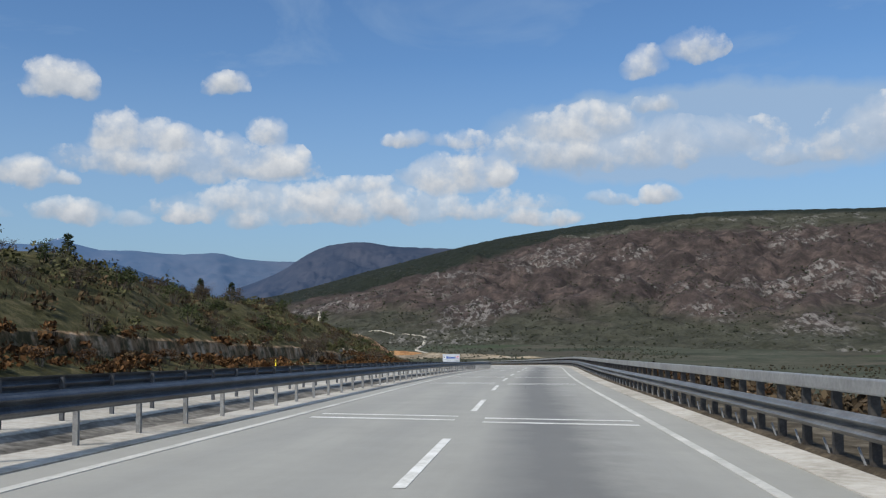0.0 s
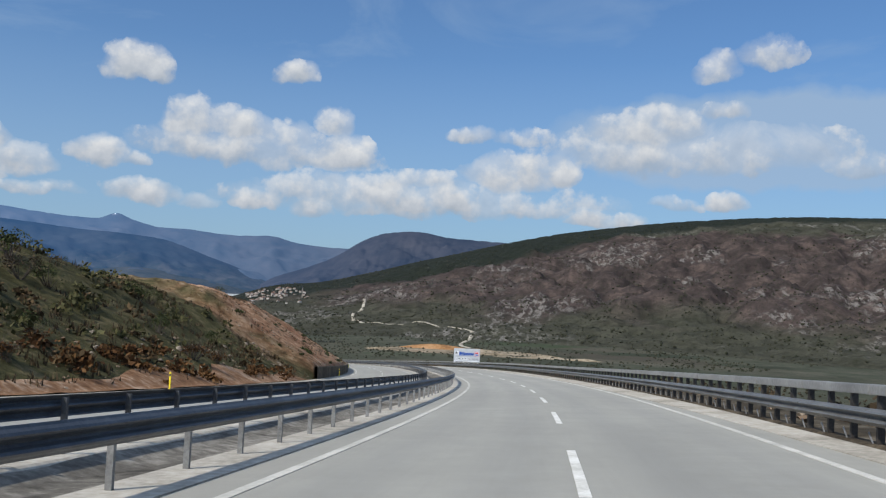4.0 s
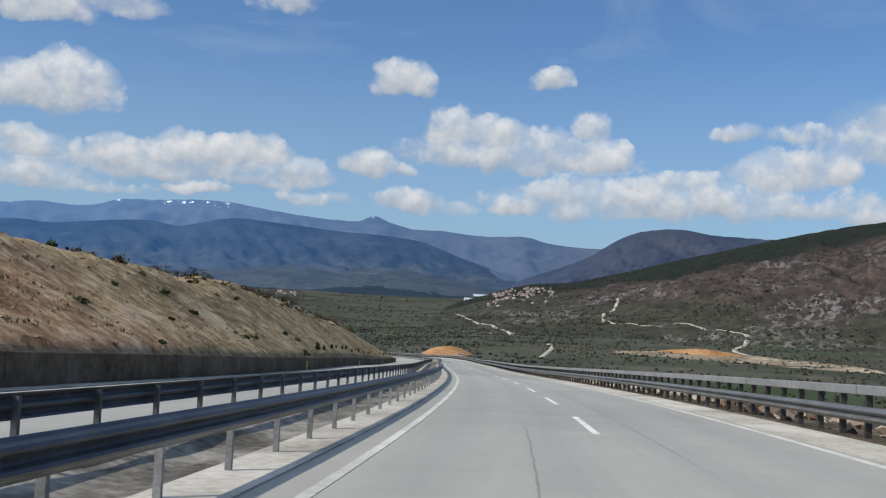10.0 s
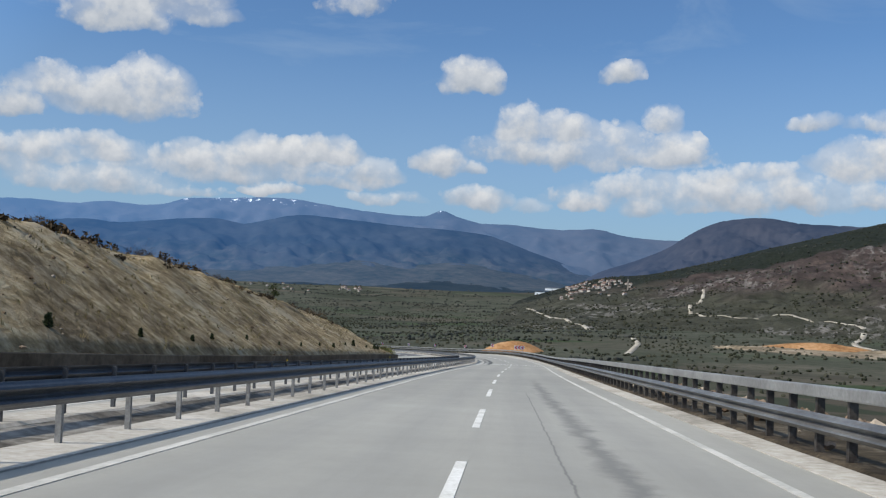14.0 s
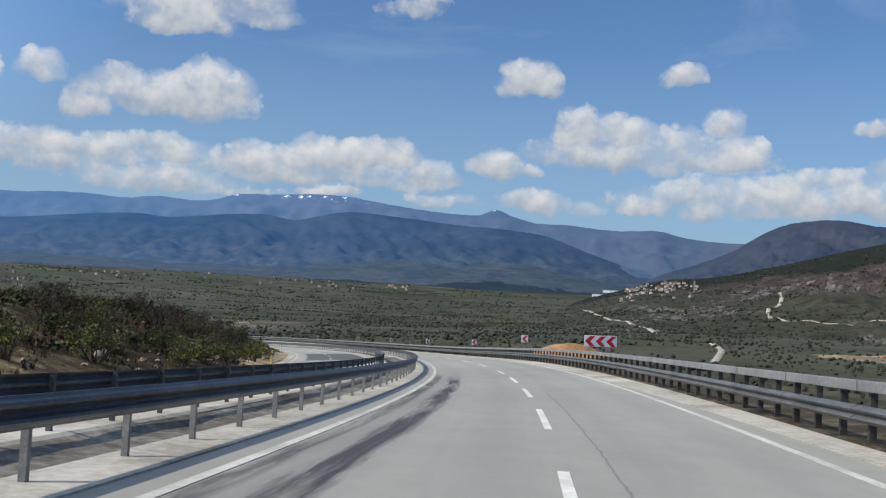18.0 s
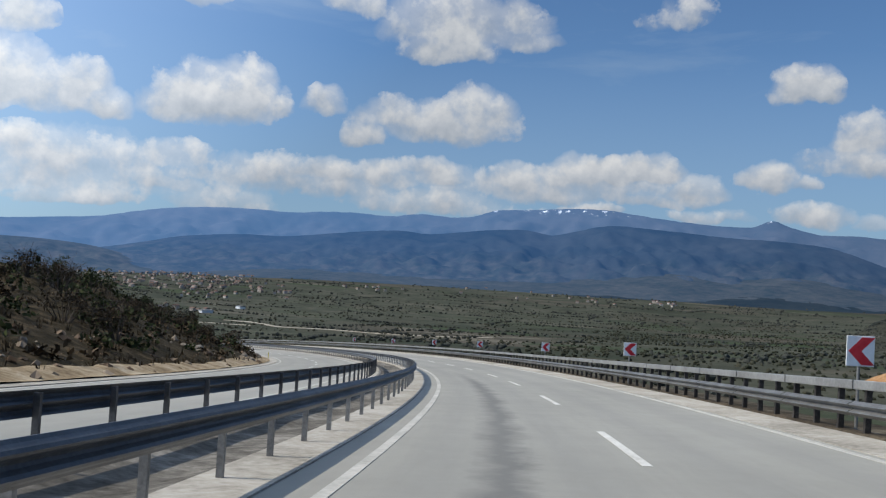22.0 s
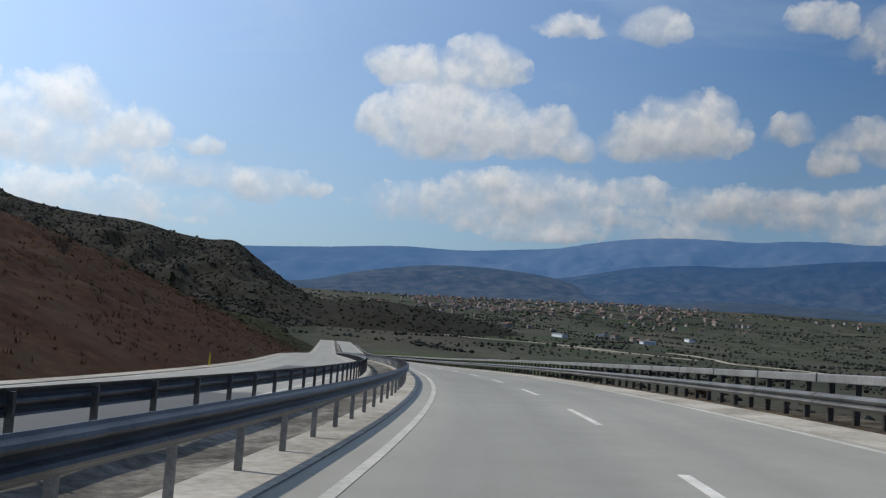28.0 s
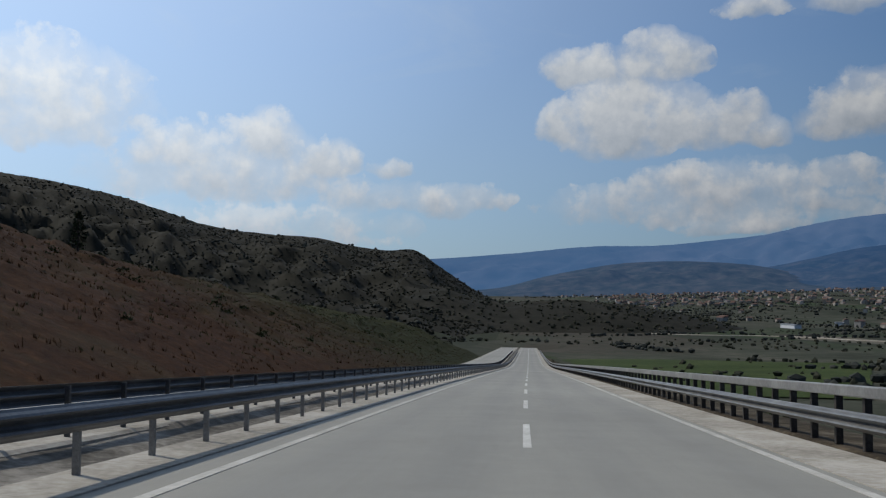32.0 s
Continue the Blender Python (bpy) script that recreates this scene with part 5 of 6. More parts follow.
def leaves(rng, centres, size, n):
    """Small four-cornered leaves, turned at random round the given points."""
    v, f = [], []
    for _ in range(n):
        c, r = centres[rng.integers(len(centres))]
        d = rng.normal(size=3)
        d *= r * rng.uniform(0.55, 1.0) / (np.linalg.norm(d) + 1e-6)
        p = np.asarray(c) + d * (1, 1, 0.85)
        a, b = rng.normal(size=3), rng.normal(size=3)
        a /= np.linalg.norm(a)
        b -= a * (a @ b)
        b /= np.linalg.norm(b) + 1e-6
        s = size * rng.uniform(0.6, 1.5)
        k = len(v)
        v += [tuple(p - a * s), tuple(p - b * s * 0.55), tuple(p + a * s), tuple(p + b * s * 0.55)]
        f.append((k, k + 1, k + 2, k + 3))
    return v, f


def limb(v, f, p0, p1, r0, r1, seg=5):
    p0, p1 = np.asarray(p0, float), np.asarray(p1, float)
    d = p1 - p0
    d /= np.linalg.norm(d) + 1e-9
    a = np.cross(d, (0.3, 0.9, 0.2))
    a /= np.linalg.norm(a)
    b = np.cross(d, a)
    k = len(v)
    for p, r in ((p0, r0), (p1, r1)):
        for i in range(seg):
            w = 2 * np.pi * i / seg
            v.append(tuple(p + r * (np.cos(w) * a + np.sin(w) * b)))
    for i in range(seg):
        j = (i + 1) % seg
        f.append((k + i, k + j, k + seg + j, k + seg + i))


def bush(name, seed, w, h, mat, label, cat, n=420, twiggy=False, size=0.075):
    rng = np.random.default_rng(seed)
    ob = new(name)
    cs = []
    for _ in range(11):
        a, q = rng.uniform(0, 2 * np.pi), rng.uniform(0, 1) ** 0.6
        cs.append(((w * 0.42 * q * math.cos(a), w * 0.42 * q * math.sin(a), h * rng.uniform(0.3, 0.78)), h * rng.uniform(0.16, 0.34)))
    v, f = [], []
    for c, r in cs:
        limb(v, f, (c[0] * 0.15, c[1] * 0.15, -0.15), c, 0.035 * h / 1.5, 0.012)
        if twiggy:
            for _ in range(7):
                d = rng.normal(size=3) * r * 1.1
                limb(v, f, c, (c[0] + d[0], c[1] + d[1], c[2] + abs(d[2]) * 0.9), 0.012, 0.004, 3)
    stem = new("stem", raw_mesh("stem", v, f, M_BARK))
    stem.parent = ob
    v, f = leaves(rng, cs, size, n)
    crown = new("crown", raw_mesh("crown", v, f, mat))
    crown.parent = ob
    return tagged(ob, label, cat, "roadside shrubs")


def bare_tree(seed, h):
    rng = np.random.default_rng(seed)
    ob = new("bare_tree")
    v, f, tips = [], [], []
    limb(v, f, (0, 0, -0.3), (0, 0, h * 0.45), 0.09, 0.06, 7)
    for _ in range(9):
        a = rng.uniform(0, 2 * np.pi)
        z0 = h * rng.uniform(0.25, 0.45)
        p = np.array((math.cos(a) * h * 0.2, math.sin(a) * h * 0.2, h * rng.uniform(0.55, 0.85)))
        limb(v, f, (0, 0, z0), p, 0.045, 0.02)
        for _ in range(6):
            q = p + rng.normal(size=3) * h * (0.11, 0.11, 0.06) + (0, 0, h * 0.1)
            limb(v, f, p, q, 0.018, 0.006, 3)
            tips.append((tuple(q), h * 0.07))
    t = new("trunk", raw_mesh("trunk", v, f, M_BARK))
    t.parent = ob
    v, f = leaves(rng, tips, 0.045, 260)
    c = new("crown", raw_mesh("crown", v, f, M_LEAF_BROWN))
    c.parent = ob
    return tagged(ob, "leafless grey tree with fine twigs on the cutting's crest", "tree", "crest trees")


def pine(seed, h, group, label):
    rng = np.random.default_rng(seed)
    ob = new("pine_tree")
    v, f, tips = [], [], []
    limb(v, f, (0, 0, -0.3), (0, 0, h * 0.96), 0.03 * h + 0.03, 0.015, 7)
    n = 11
    for i in range(n):
        z = h * (0.14 + 0.8 * i / n)
        r = h * 0.26 * (1 - i / n) ** 0.8 + 0.06
        for k in range(6):
            a = k * 1.047 + i * 0.6 + rng.uniform(-0.3, 0.3)
            rr = r * rng.uniform(0.7, 1.15)
            p = (rr * math.cos(a), rr * math.sin(a), z + 0.05 * h * rng.uniform(-0.5, 1))
            limb(v, f, (0, 0, z), p, 0.015, 0.006, 3)
            tips.append(((p[0] * 0.75, p[1] * 0.75, p[2]), 0.06 * h + 0.04))
    t = new("trunk", raw_mesh("trunk", v, f, M_BARK))
    t.parent = ob
    v, f = leaves(rng, tips, 0.045 * h ** 0.5 + 0.03, 560)
    c = new("crown", raw_mesh("crown", v, f, M_PINE))
    c.parent = ob
    return tagged(ob, label, "tree", group)


def on_slope(s, lat, sink=0.05):
    p = on_road(np.array([float(s)]), np.array([float(lat)]))[0]
    p[2] += float(left_height(np.array([float(s)]), np.array([float(lat)]))[0]) - sink
    return p


def plant(proto, s, lat, k, rng):
    p = on_slope(s, lat)
    return copy_thing(proto, pose(*p, 0, 0, rng.uniform(0, 360)) @ Matrix.Diagonal((k, k, k * rng.uniform(0.85, 1.15), 1)))


def place(proto, s, lat, turn=0.0):
    proto.matrix_world = pose(*on_slope(s, lat), 0, 0, turn)


SHRUBS = {
    "green": [bush("shrub", 100 + i, 2.6, 1.9, M_LEAF_GREEN, "dark olive-green juniper shrub on the hillside", "shrub", 520) for i in range(3)],
    "brown": [bush("shrub", 110 + i, 2.4, 1.7, M_LEAF_BROWN, "brown leafless thorny shrub on the hillside", "shrub", 380, True, 0.06) for i in range(3)],
    "rust": [bush("shrub", 120 + i, 1.9, 1.0, M_LEAF_RUST, "rusty red-brown dry bush at the foot of the bank", "shrub", 360, True, 0.06) for i in range(2)],
    "spring": [bush("shrub", 130 + i, 2.8, 2.3, M_LEAF_YELLOW, "yellow-green budding bush at the end of the cutting", "shrub", 620, True, 0.07) for i in range(2)],
}
TREES = [bare_tree(200 + i, 3.6) for i in range(2)]
PINES = [pine(210 + i, 3.4, "crest pines", "small dark pine on the cutting's crest") for i in range(2)]
YOUNG = pine(215, 0.9, "young pines", "young pine planted above the retaining wall")
_r = np.random.default_rng(77)
_spots = dict(green=(60, -24), brown=(70, -26), rust=(40, WALL - 2), spring=(580, WALL - 3))
for i, (kind, group) in enumerate(SHRUBS.items()):
    for j, proto in enumerate(group):
        place(proto, _spots[kind][0] + 9 * j, _spots[kind][1])


def scatter(kinds, n, s0, s1, d0, d1, k0, k1, power=1.0):
    for _ in range(n):
        g = SHRUBS[kinds[_r.integers(len(kinds))]]
        d = d0 + (d1 - d0) * _r.uniform(0, 1) ** power
        plant(g[_r.integers(len(g))], _r.uniform(s0, s1), WALL - d, _r.uniform(k0, k1), _r)


scatter(("green", "green", "green", "brown"), 58, 15, 192, 4.5, 24, 0.5, 1.05)
scatter(("rust", "rust", "brown"), 26, 10, 195, 1.5, 5, 0.6, 1.2)
scatter(("brown", "green"), 22, 200, 400, 13.5, 22, 0.35, 0.8)
scatter(("brown", "brown", "green"), 24, 400, 568, 11, 20, 0.6, 1.2)
scatter(("brown", "brown", "green", "brown"), 34, 566, 650, 3.0, 16, 0.7, 1.4)
scatter(("spring", "green", "brown"), 18, 592, 655, 2.0, 9, 0.6, 1.1)
scatter(("brown", "green", "brown"), 52, 640, 780, 2.5, 30, 0.8, 1.4)
scatter(("brown", "green", "brown"), 34, 760, 880, 3.5, 28, 0.7, 1.4)
scatter(("green", "brown"), 20, 900, 1250, 10, 55, 0.5, 1.2)
place(TREES[0], 322, WALL - 15)
place(TREES[1], 327, WALL - 16)
place(PINES[0], 28, WALL - 25)
place(PINES[1], 42, WALL - 27)
for s, d, k in ((296, 15, 0.9), (302, 16, 1.1), (306, 14.5, 0.8), (318, 16, 1.0), (336, 15, 0.6), (452, 16, 0.8), (462, 14, 0.7), (470, 15, 0.9), (690, 18, 1.0), (712, 22, 1.1), (738, 14, 0.8)):
    plant(TREES[int(s) % 2], s, WALL - d, k, _r)
for s, d, k in ((70, 20, 1.0), (98, 16, 0.9), (110, 24, 1.1), (262, 17, 0.5), (290, 17, 0.6), (345, 16, 0.5), (722, 20, 1.0), (752, 19, 0.7), (765, 24, 0.9), (1060, 30, 1.2)):
    plant(PINES[int(s) % 2], s, WALL - d, k, _r)
place(YOUNG, 404, WALL - 1.6)
for k in range(1, 22):
    plant(YOUNG, 404 + 7.2 * k + _r.uniform(-2, 2), WALL - 1.5 - _r.uniform(0, 0.8), _r.uniform(0.4, 0.85), _r)


def rock_mesh(seed):
    rng = np.random.default_rng(seed)
    bm = bmesh.new()
    bmesh.ops.create_icosphere(bm, subdivisions=2, radius=0.5)
    ax = rng.uniform(0.6, 1.1, 3)
    for v in bm.verts:
        n = noise.noise(v.co * 2.3 + Vector((seed, 0, 0))) * 0.35 + noise.noise(v.co * 5 + Vector((0, seed, 0))) * 0.12
        v.co = Vector((v.co.x * ax[0], v.co.y * ax[1], v.co.z * ax[2] * 0.75)) * (1 + n)
    me = bpy.data.meshes.new("rock")
    bm.to_mesh(me)
    bm.free()
    me.materials.append(M_ROCK)
    return me


ROCKS = [rock_mesh(i) for i in range(5)]


def rock(s, lat, k):
    p = on_slope(s, lat, -0.08 * k)
    ob = new("rock", ROCKS[_r.integers(5)])
    ob.matrix_world = pose(*p, _r.uniform(-25, 25), _r.uniform(-25, 25), _r.uniform(0, 360)) @ Matrix.Diagonal((k, k, k, 1))
    return tagged(ob, "pale angular rock lying on the earth slope", "rock", "rocks on the slope")


for s0, s1, d0, d1, k0, k1, n in ((90, 200, 1.0, 6, 0.15, 0.55, 60), (200, 330, 2, 12, 0.1, 0.3, 26), (340, 520, 2, 13, 0.12, 0.4, 40), (432, 458, 9.5, 13, 0.4, 1.3, 30),
                                  (576, 650, 1.0, 9, 0.3, 0.9, 24), (700, 850, 0.5, 6, 0.2, 0.9, 34)):
    for _ in range(n):
        rock(_r.uniform(s0, s1), WALL - _r.uniform(d0, d1), _r.uniform(k0, k1))


def tufts(name, n, s0, s1, d0, d1, hgt, mat, label, seed):
    """Dry grass and weeds in tufts, too many to count."""
    rng = np.random.default_rng(seed)
    v, f = [], []
    ss, dd = rng.uniform(s0, s1, n), d0 + (d1 - d0) * rng.uniform(0, 1, n)
    keep = wave(ss, dd * 2, 18, seed) > -0.15
    ss, dd = ss[keep], dd[keep]
    pts = on_road(ss, WALL - dd)
    pts[:, 2] += left_height(ss, WALL - dd)
    for p in pts:
        for _ in range(5):
            a = rng.uniform(0, 2 * np.pi)
            h, w = hgt * rng.uniform(0.5, 1.4), hgt * 0.16
            o = rng.normal(size=2) * hgt * 0.35
            lean = rng.normal(size=2) * hgt * 0.3
            k = len(v)
            v += [(p[0] + o[0] - w * math.cos(a), p[1] + o[1] - w * math.sin(a), p[2] - 0.05), (p[0] + o[0] + w * math.cos(a), p[1] + o[1] + w * math.sin(a), p[2] - 0.05), (p[0] + o[0] + lean[0], p[1] + o[1] + lean[1], p[2] + h)]
            f.append((k, k + 1, k + 2))
    return tagged(new(name, raw_mesh(name, v, f, mat)), label, "grass", kind="stuff")


tufts("dry_grass", 3800, 340, 572, 0.8, 15, 0.17, M_GRASS, "straw-coloured dry grass on the marl cutting", 301)
tufts("weeds", 2600, 200, 345, 2, 15, 0.18, M_LEAF_BROWN, "sparse brown weeds on the red cutting", 302)
tufts("hill_scrub", 9000, 0, 200, 0.6, 34, 0.3, M_LEAF_BROWN, "low brown and green heath on the hill", 303)
tufts("bank_scrub", 7000, 574, 830, 1.0, 32, 0.3, M_LEAF_BROWN, "low brown scrub on the bank", 304)
tufts("rusty_grass", 16000, 790, 1290, 0.8, 55, 0.2, leaf_mat("dead_bracken", (0.02, 0.009, 0.004), (0.05, 0.021, 0.008), (0.085, 0.042, 0.016)), "rust-brown dead grass and bracken on the long slope", 305)
tufts("green_grass", 5000, 1000, 1290, 2, 60, 0.22, M_LEAF_GREEN, "patchy green grass further along the slope", 306)


def clumps(name, n, s0, s1, d0, d1, k0, k1, mat, label, seed, per=46, lat0=WALL, height=left_height):
    """Low bushes too many to count, each a cushion of small leaves."""
    rng = np.random.default_rng(seed)
    ss, dd = rng.uniform(s0, s1, n), rng.uniform(d0, d1, n)
    keep = wave(ss, dd * 2, 24, seed) > -0.12
    ss, dd = ss[keep], dd[keep]
    pts = on_road(ss, lat0 - dd)
    pts[:, 2] += height(ss, lat0 - dd)
    m = len(pts)
    k = rng.uniform(k0, k1, (m, 1, 1))
    d = rng.normal(size=(m, per, 3))
    d *= (rng.uniform(0.45, 1.0, (m, per, 1)) / np.linalg.norm(d, axis=2, keepdims=True)) * (1, 1, 0.75)
    d[..., 2] = np.abs(d[..., 2]) * 1.1
    c = pts[:, None, :] + d * k * rng.uniform(0.7, 1.2, (m, 1, 3))
    a = rng.normal(size=(m, per, 3))
    a /= np.linalg.norm(a, axis=2, keepdims=True)
    b = np.cross(a, rng.normal(size=(m, per, 3)))
    b /= np.linalg.norm(b, axis=2, keepdims=True) + 1e-9
    q = rng.uniform(0.10, 0.22, (m, per, 1)) * (0.6 + 0.4 * k)
    v = np.stack([c - a * q, c - b * q * 0.6, c + a * q, c + b * q * 0.6], 2).reshape(-1, 3)
    f = np.arange(len(v)).reshape(-1, 4)
    return tagged(new(name, raw_mesh(name, v.tolist(), f.tolist(), mat)), label, "bushes", kind="stuff")


clumps("hill_bushes", 620, -20, 200, 4.0, 34, 0.5, 1.3, leaf_mat("heath_leaves", (0.026, 0.027, 0.011), (0.056, 0.055, 0.024), (0.10, 0.095, 0.045)), "low olive bushes crowding the hillside", 401)
clumps("thorn_bushes", 420, -20, 200, 2.0, 34, 0.4, 1.1, leaf_mat("thorn_twigs", (0.03, 0.02, 0.011), (0.068, 0.046, 0.025), (0.12, 0.084, 0.046)), "low brown thorn bushes on the hillside", 402)
clumps("rusty_bushes", 640, -20, 198, 0.5, 4.2, 0.35, 0.8, M_LEAF_RUST, "rusty dry bushes along the hill's foot", 403)
clumps("bank_bushes", 560, 576, 800, 3.0, 34, 0.6, 1.5, M_LEAF_GREEN, "dark green bushes over the bank", 404)
clumps("bank_thorns", 620, 576, 800, 2.0, 34, 0.5, 1.3, M_LEAF_BROWN, "brown thorn scrub over the bank", 405)
clumps("crest_bushes", 170, 230, 400, 11.5, 20, 0.3, 0.8, M_LEAF_BROWN, "brown scrub along the cutting's crest", 406)
clumps("crest_thicket", 420, 395, 575, 9.5, 20, 0.35, 1.1, M_LEAF_BROWN, "dense brown thicket along the marl cutting's crest", 413)
clumps("slope_bushes", 170, 960, 1280, 6, 50, 0.5, 1.3, M_LEAF_GREEN, "green bushes further along the slope", 407)


def stones(name, n, s0, s1, d0, d1, k0, k1, label, seed, lat0=WALL, height=left_height):
    """Small angular stones, too many to count."""
    rng = np.random.default_rng(seed)
    ss, dd = rng.uniform(s0, s1, n), rng.uniform(d0, d1, n)
    pts = on_road(ss, lat0 - dd)
    pts[:, 2] += height(ss, lat0 - dd)
    base = np.array([(1, 0, 0), (-1, 0, 0), (0, 1, 0), (0, -1, 0), (0, 0, 0.8), (0, 0, -0.6), (0.6, 0.6, 0.4), (-0.6, 0.55, 0.45), (-0.55, -0.6, 0.4), (0.6, -0.55, 0.35)])
    tri = np.array([(4, 0, 6), (4, 6, 2), (4, 2, 7), (4, 7, 1), (4, 1, 8), (4, 8, 3), (4, 3, 9), (4, 9, 0), (5, 6, 0), (5, 2, 6), (5, 7, 2), (5, 1, 7), (5, 8, 1), (5, 3, 8), (5, 9, 3), (5, 0, 9)])
    k = k0 + (k1 - k0) * rng.uniform(0, 1, (n, 1, 1)) ** 3
    a = rng.uniform(0, 2 * np.pi, (n, 1))
    b = base[None] * rng.uniform(0.6, 1.3, (n, 10, 1)) * rng.uniform(0.6, 1.2, (n, 1, 3)) * k
    v = np.stack([b[..., 0] * np.cos(a) - b[..., 1] * np.sin(a), b[..., 0] * np.sin(a) + b[..., 1] * np.cos(a), b[..., 2]], -1) + pts[:, None, :]
    f = tri[None] + (np.arange(n) * 10)[:, None, None]
    return tagged(new(name, raw_mesh(name, v.reshape(-1, 3).tolist(), f.reshape(-1, 3).tolist(), M_STONE)), label, "stones", kind="stuff")


M_STONE = leaf_mat("slope_stones", (0.08, 0.052, 0.032), (0.17, 0.125, 0.09), (0.31, 0.26, 0.2), 0.95)
stones("red_slope_stones", 3600, 203, 345, 0.6, 14, 0.03, 0.15, "pale stones scattered over the red cutting", 501)
stones("marl_slope_stones", 2200, 345, 572, 0.6, 14, 0.03, 0.16, "pale stones scattered over the marl cutting", 502)
stones("bank_stones", 900, 60, 203, 0.4, 6, 0.04, 0.22, "pale stones on the red bank", 503)
stones("foot_stones", 900, 576, 880, 0.3, 6, 0.05, 0.4, "stones along the foot of the scrubby bank", 504)
clumps("weed_clumps", 90, 203, 400, 0.6, 12, 0.2, 0.5, M_LEAF_GREEN, "green weeds on the cutting", 408)

# scrub and rubble on the land outside the barrier
clumps("embankment_thorns", 900, -40, 215, -42, -4.5, 0.6, 1.7, M_LEAF_BROWN, "brown leafless scrub below the outer barrier", 409, 60, 9.0, outer_fall)
clumps("embankment_rust", 330, -40, 215, -34, -6.5, 0.45, 1.1, M_LEAF_RUST, "rusty scrub below the outer barrier", 410, 60, 9.0, outer_fall)
clumps("outer_weeds", 260, 215, 900, -14, -1.6, 0.2, 0.55, M_LEAF_BROWN, "dry weeds outside the barrier", 411, 40, 9.0, outer_fall)
clumps("outer_green", 300, 880, 1280, -18, -1.8, 0.25, 0.6, M_LEAF_GREEN, "green weeds outside the barrier", 412, 40, 9.0, outer_fall)
stones("rubble", 3000, 320, 520, -26, -0.8, 0.05, 0.5, "pale rubble and rocks outside the barrier", 505, 9.0, outer_fall)
stones("outer_stones", 1600, -40, 320, -12, -0.8, 0.04, 0.25, "stones outside the barrier", 506, 9.0, outer_fall)
for s, d, k in ((616, 1.6, 0.8), (624, 1.2, 0.9), (631, 1.8, 0.8), (637, 1.0, 0.6), (608, 2.2, 1.1), (600, 1.6, 0.9)):
    plant(SHRUBS["spring"][int(s) % 2], s, WALL - d, k, _r)


# ---- the valley: woods, houses, tracks, yards ----
# paler and bluer than M_WOOD: distance haze mixed into the leaf colour
M_HAZEWOOD = leaf_mat("hazed_trees", (0.03, 0.033, 0.028), (0.044, 0.047, 0.04), (0.066, 0.066, 0.056))
M_WOOD = leaf_mat("valley_trees", (0.019, 0.021, 0.013), (0.034, 0.036, 0.023), (0.06, 0.057, 0.04))
_V = np.random.default_rng(900)


def tree_cover(name, pts, s0, s1, mat, label, seed):
    """Many small crowns, each an uneven ball of twelve corners."""
    rng = np.random.default_rng(seed)
    bm = bmesh.new()
    bmesh.ops.create_icosphere(bm, subdivisions=1, radius=1.0)
    base = np.array([v.co[:] for v in bm.verts])
    tri = np.array([[v.index for v in q.verts] for q in bm.faces])
    bm.free()
    n = len(pts)
    k = rng.uniform(s0, s1, (n, 1, 1))
    jit = rng.uniform(0.6, 1.25, (n, len(base), 1))
    ax = rng.uniform(0.75, 1.2, (n, 1, 3)) * (1.0, 1.0, 0.8)
    vv = pts[:, None, :] + base[None] * jit * ax * k + np.array((0, 0, 0.45)) * k
    ff = tri[None] + (np.arange(n) * len(base))[:, None, None]
    me = bpy.data.meshes.new(name)
    me.from_pydata(vv.reshape(-1, 3).tolist(), [], ff.reshape(-1, 3).tolist())
    me.materials.append(mat)
    return tagged(new(name, me), label, "trees", kind="stuff")


def field_points(n, az0, az1, r0, r1, clump, thresh, seed, power=0.7):
    rng = np.random.default_rng(seed)
    az = np.radians(rng.uniform(az0, az1, n))
    r = r0 + (r1 - r0) * rng.uniform(0, 1, n) ** power
    x, y = HUB[0] - r * np.sin(az), HUB[1] + r * np.cos(az)
    # keep clear of the road itself
    near = np.min((x[:, None] - _rx[None]) ** 2 + (y[:, None] - _ry[None]) ** 2, 1) > 45 ** 2
    ok = (wave(x, y, clump, seed) > thresh) & near
    x, y = x[ok], y[ok]
    return np.stack([x, y, ground_z(x, y)], -1)


tree_cover("valley_scrub", field_points(11000, -38, 30, 330, 1700, 220, -0.15, 911), 0.6, 1.8, M_WOOD, "dark scrub dotted over the valley floor", 921)
tree_cover("valley_trees", field_points(11000, 20, 95, 330, 2000, 260, 0.0, 912), 0.6, 1.9, M_WOOD, "hedges and small trees between the fields", 922)
tree_cover("far_woods", field_points(6500, -5, 95, 1700, 3200, 420, 0.05, 913, 1.0), 1.4, 3.4, M_HAZEWOOD, "dark far woods and hedges across the plain", 923)
tree_cover("hill_scrub_cover", field_points(7000, -48, 14, 1000, 2500, 300, -0.1, 914, 0.9), 1.2, 2.8, M_WOOD, "dark shrubs scattered on the rocky hill", 924)

# scrub on the near valley side, outside the first bend
_p = np.random.default_rng(915).uniform((30, 40), (620, 950), (5200, 2))
_p = _p[(np.min((_p[:, :1] - _rx[None]) ** 2 + (_p[:, 1:] - _ry[None]) ** 2, 1) > 30 ** 2) & (wave(_p[:, 0], _p[:, 1], 150, 916) > -0.25)]
tree_cover("near_scrub", np.concatenate([_p, ground_z(_p[:, 0], _p[:, 1])[:, None]], 1), 0.5, 1.7, leaf_mat("valley_scrub_leaves", (0.018, 0.016, 0.010), (0.036, 0.032, 0.02), (0.065, 0.052, 0.034)), "brown and olive scrub on the near valley side", 925)


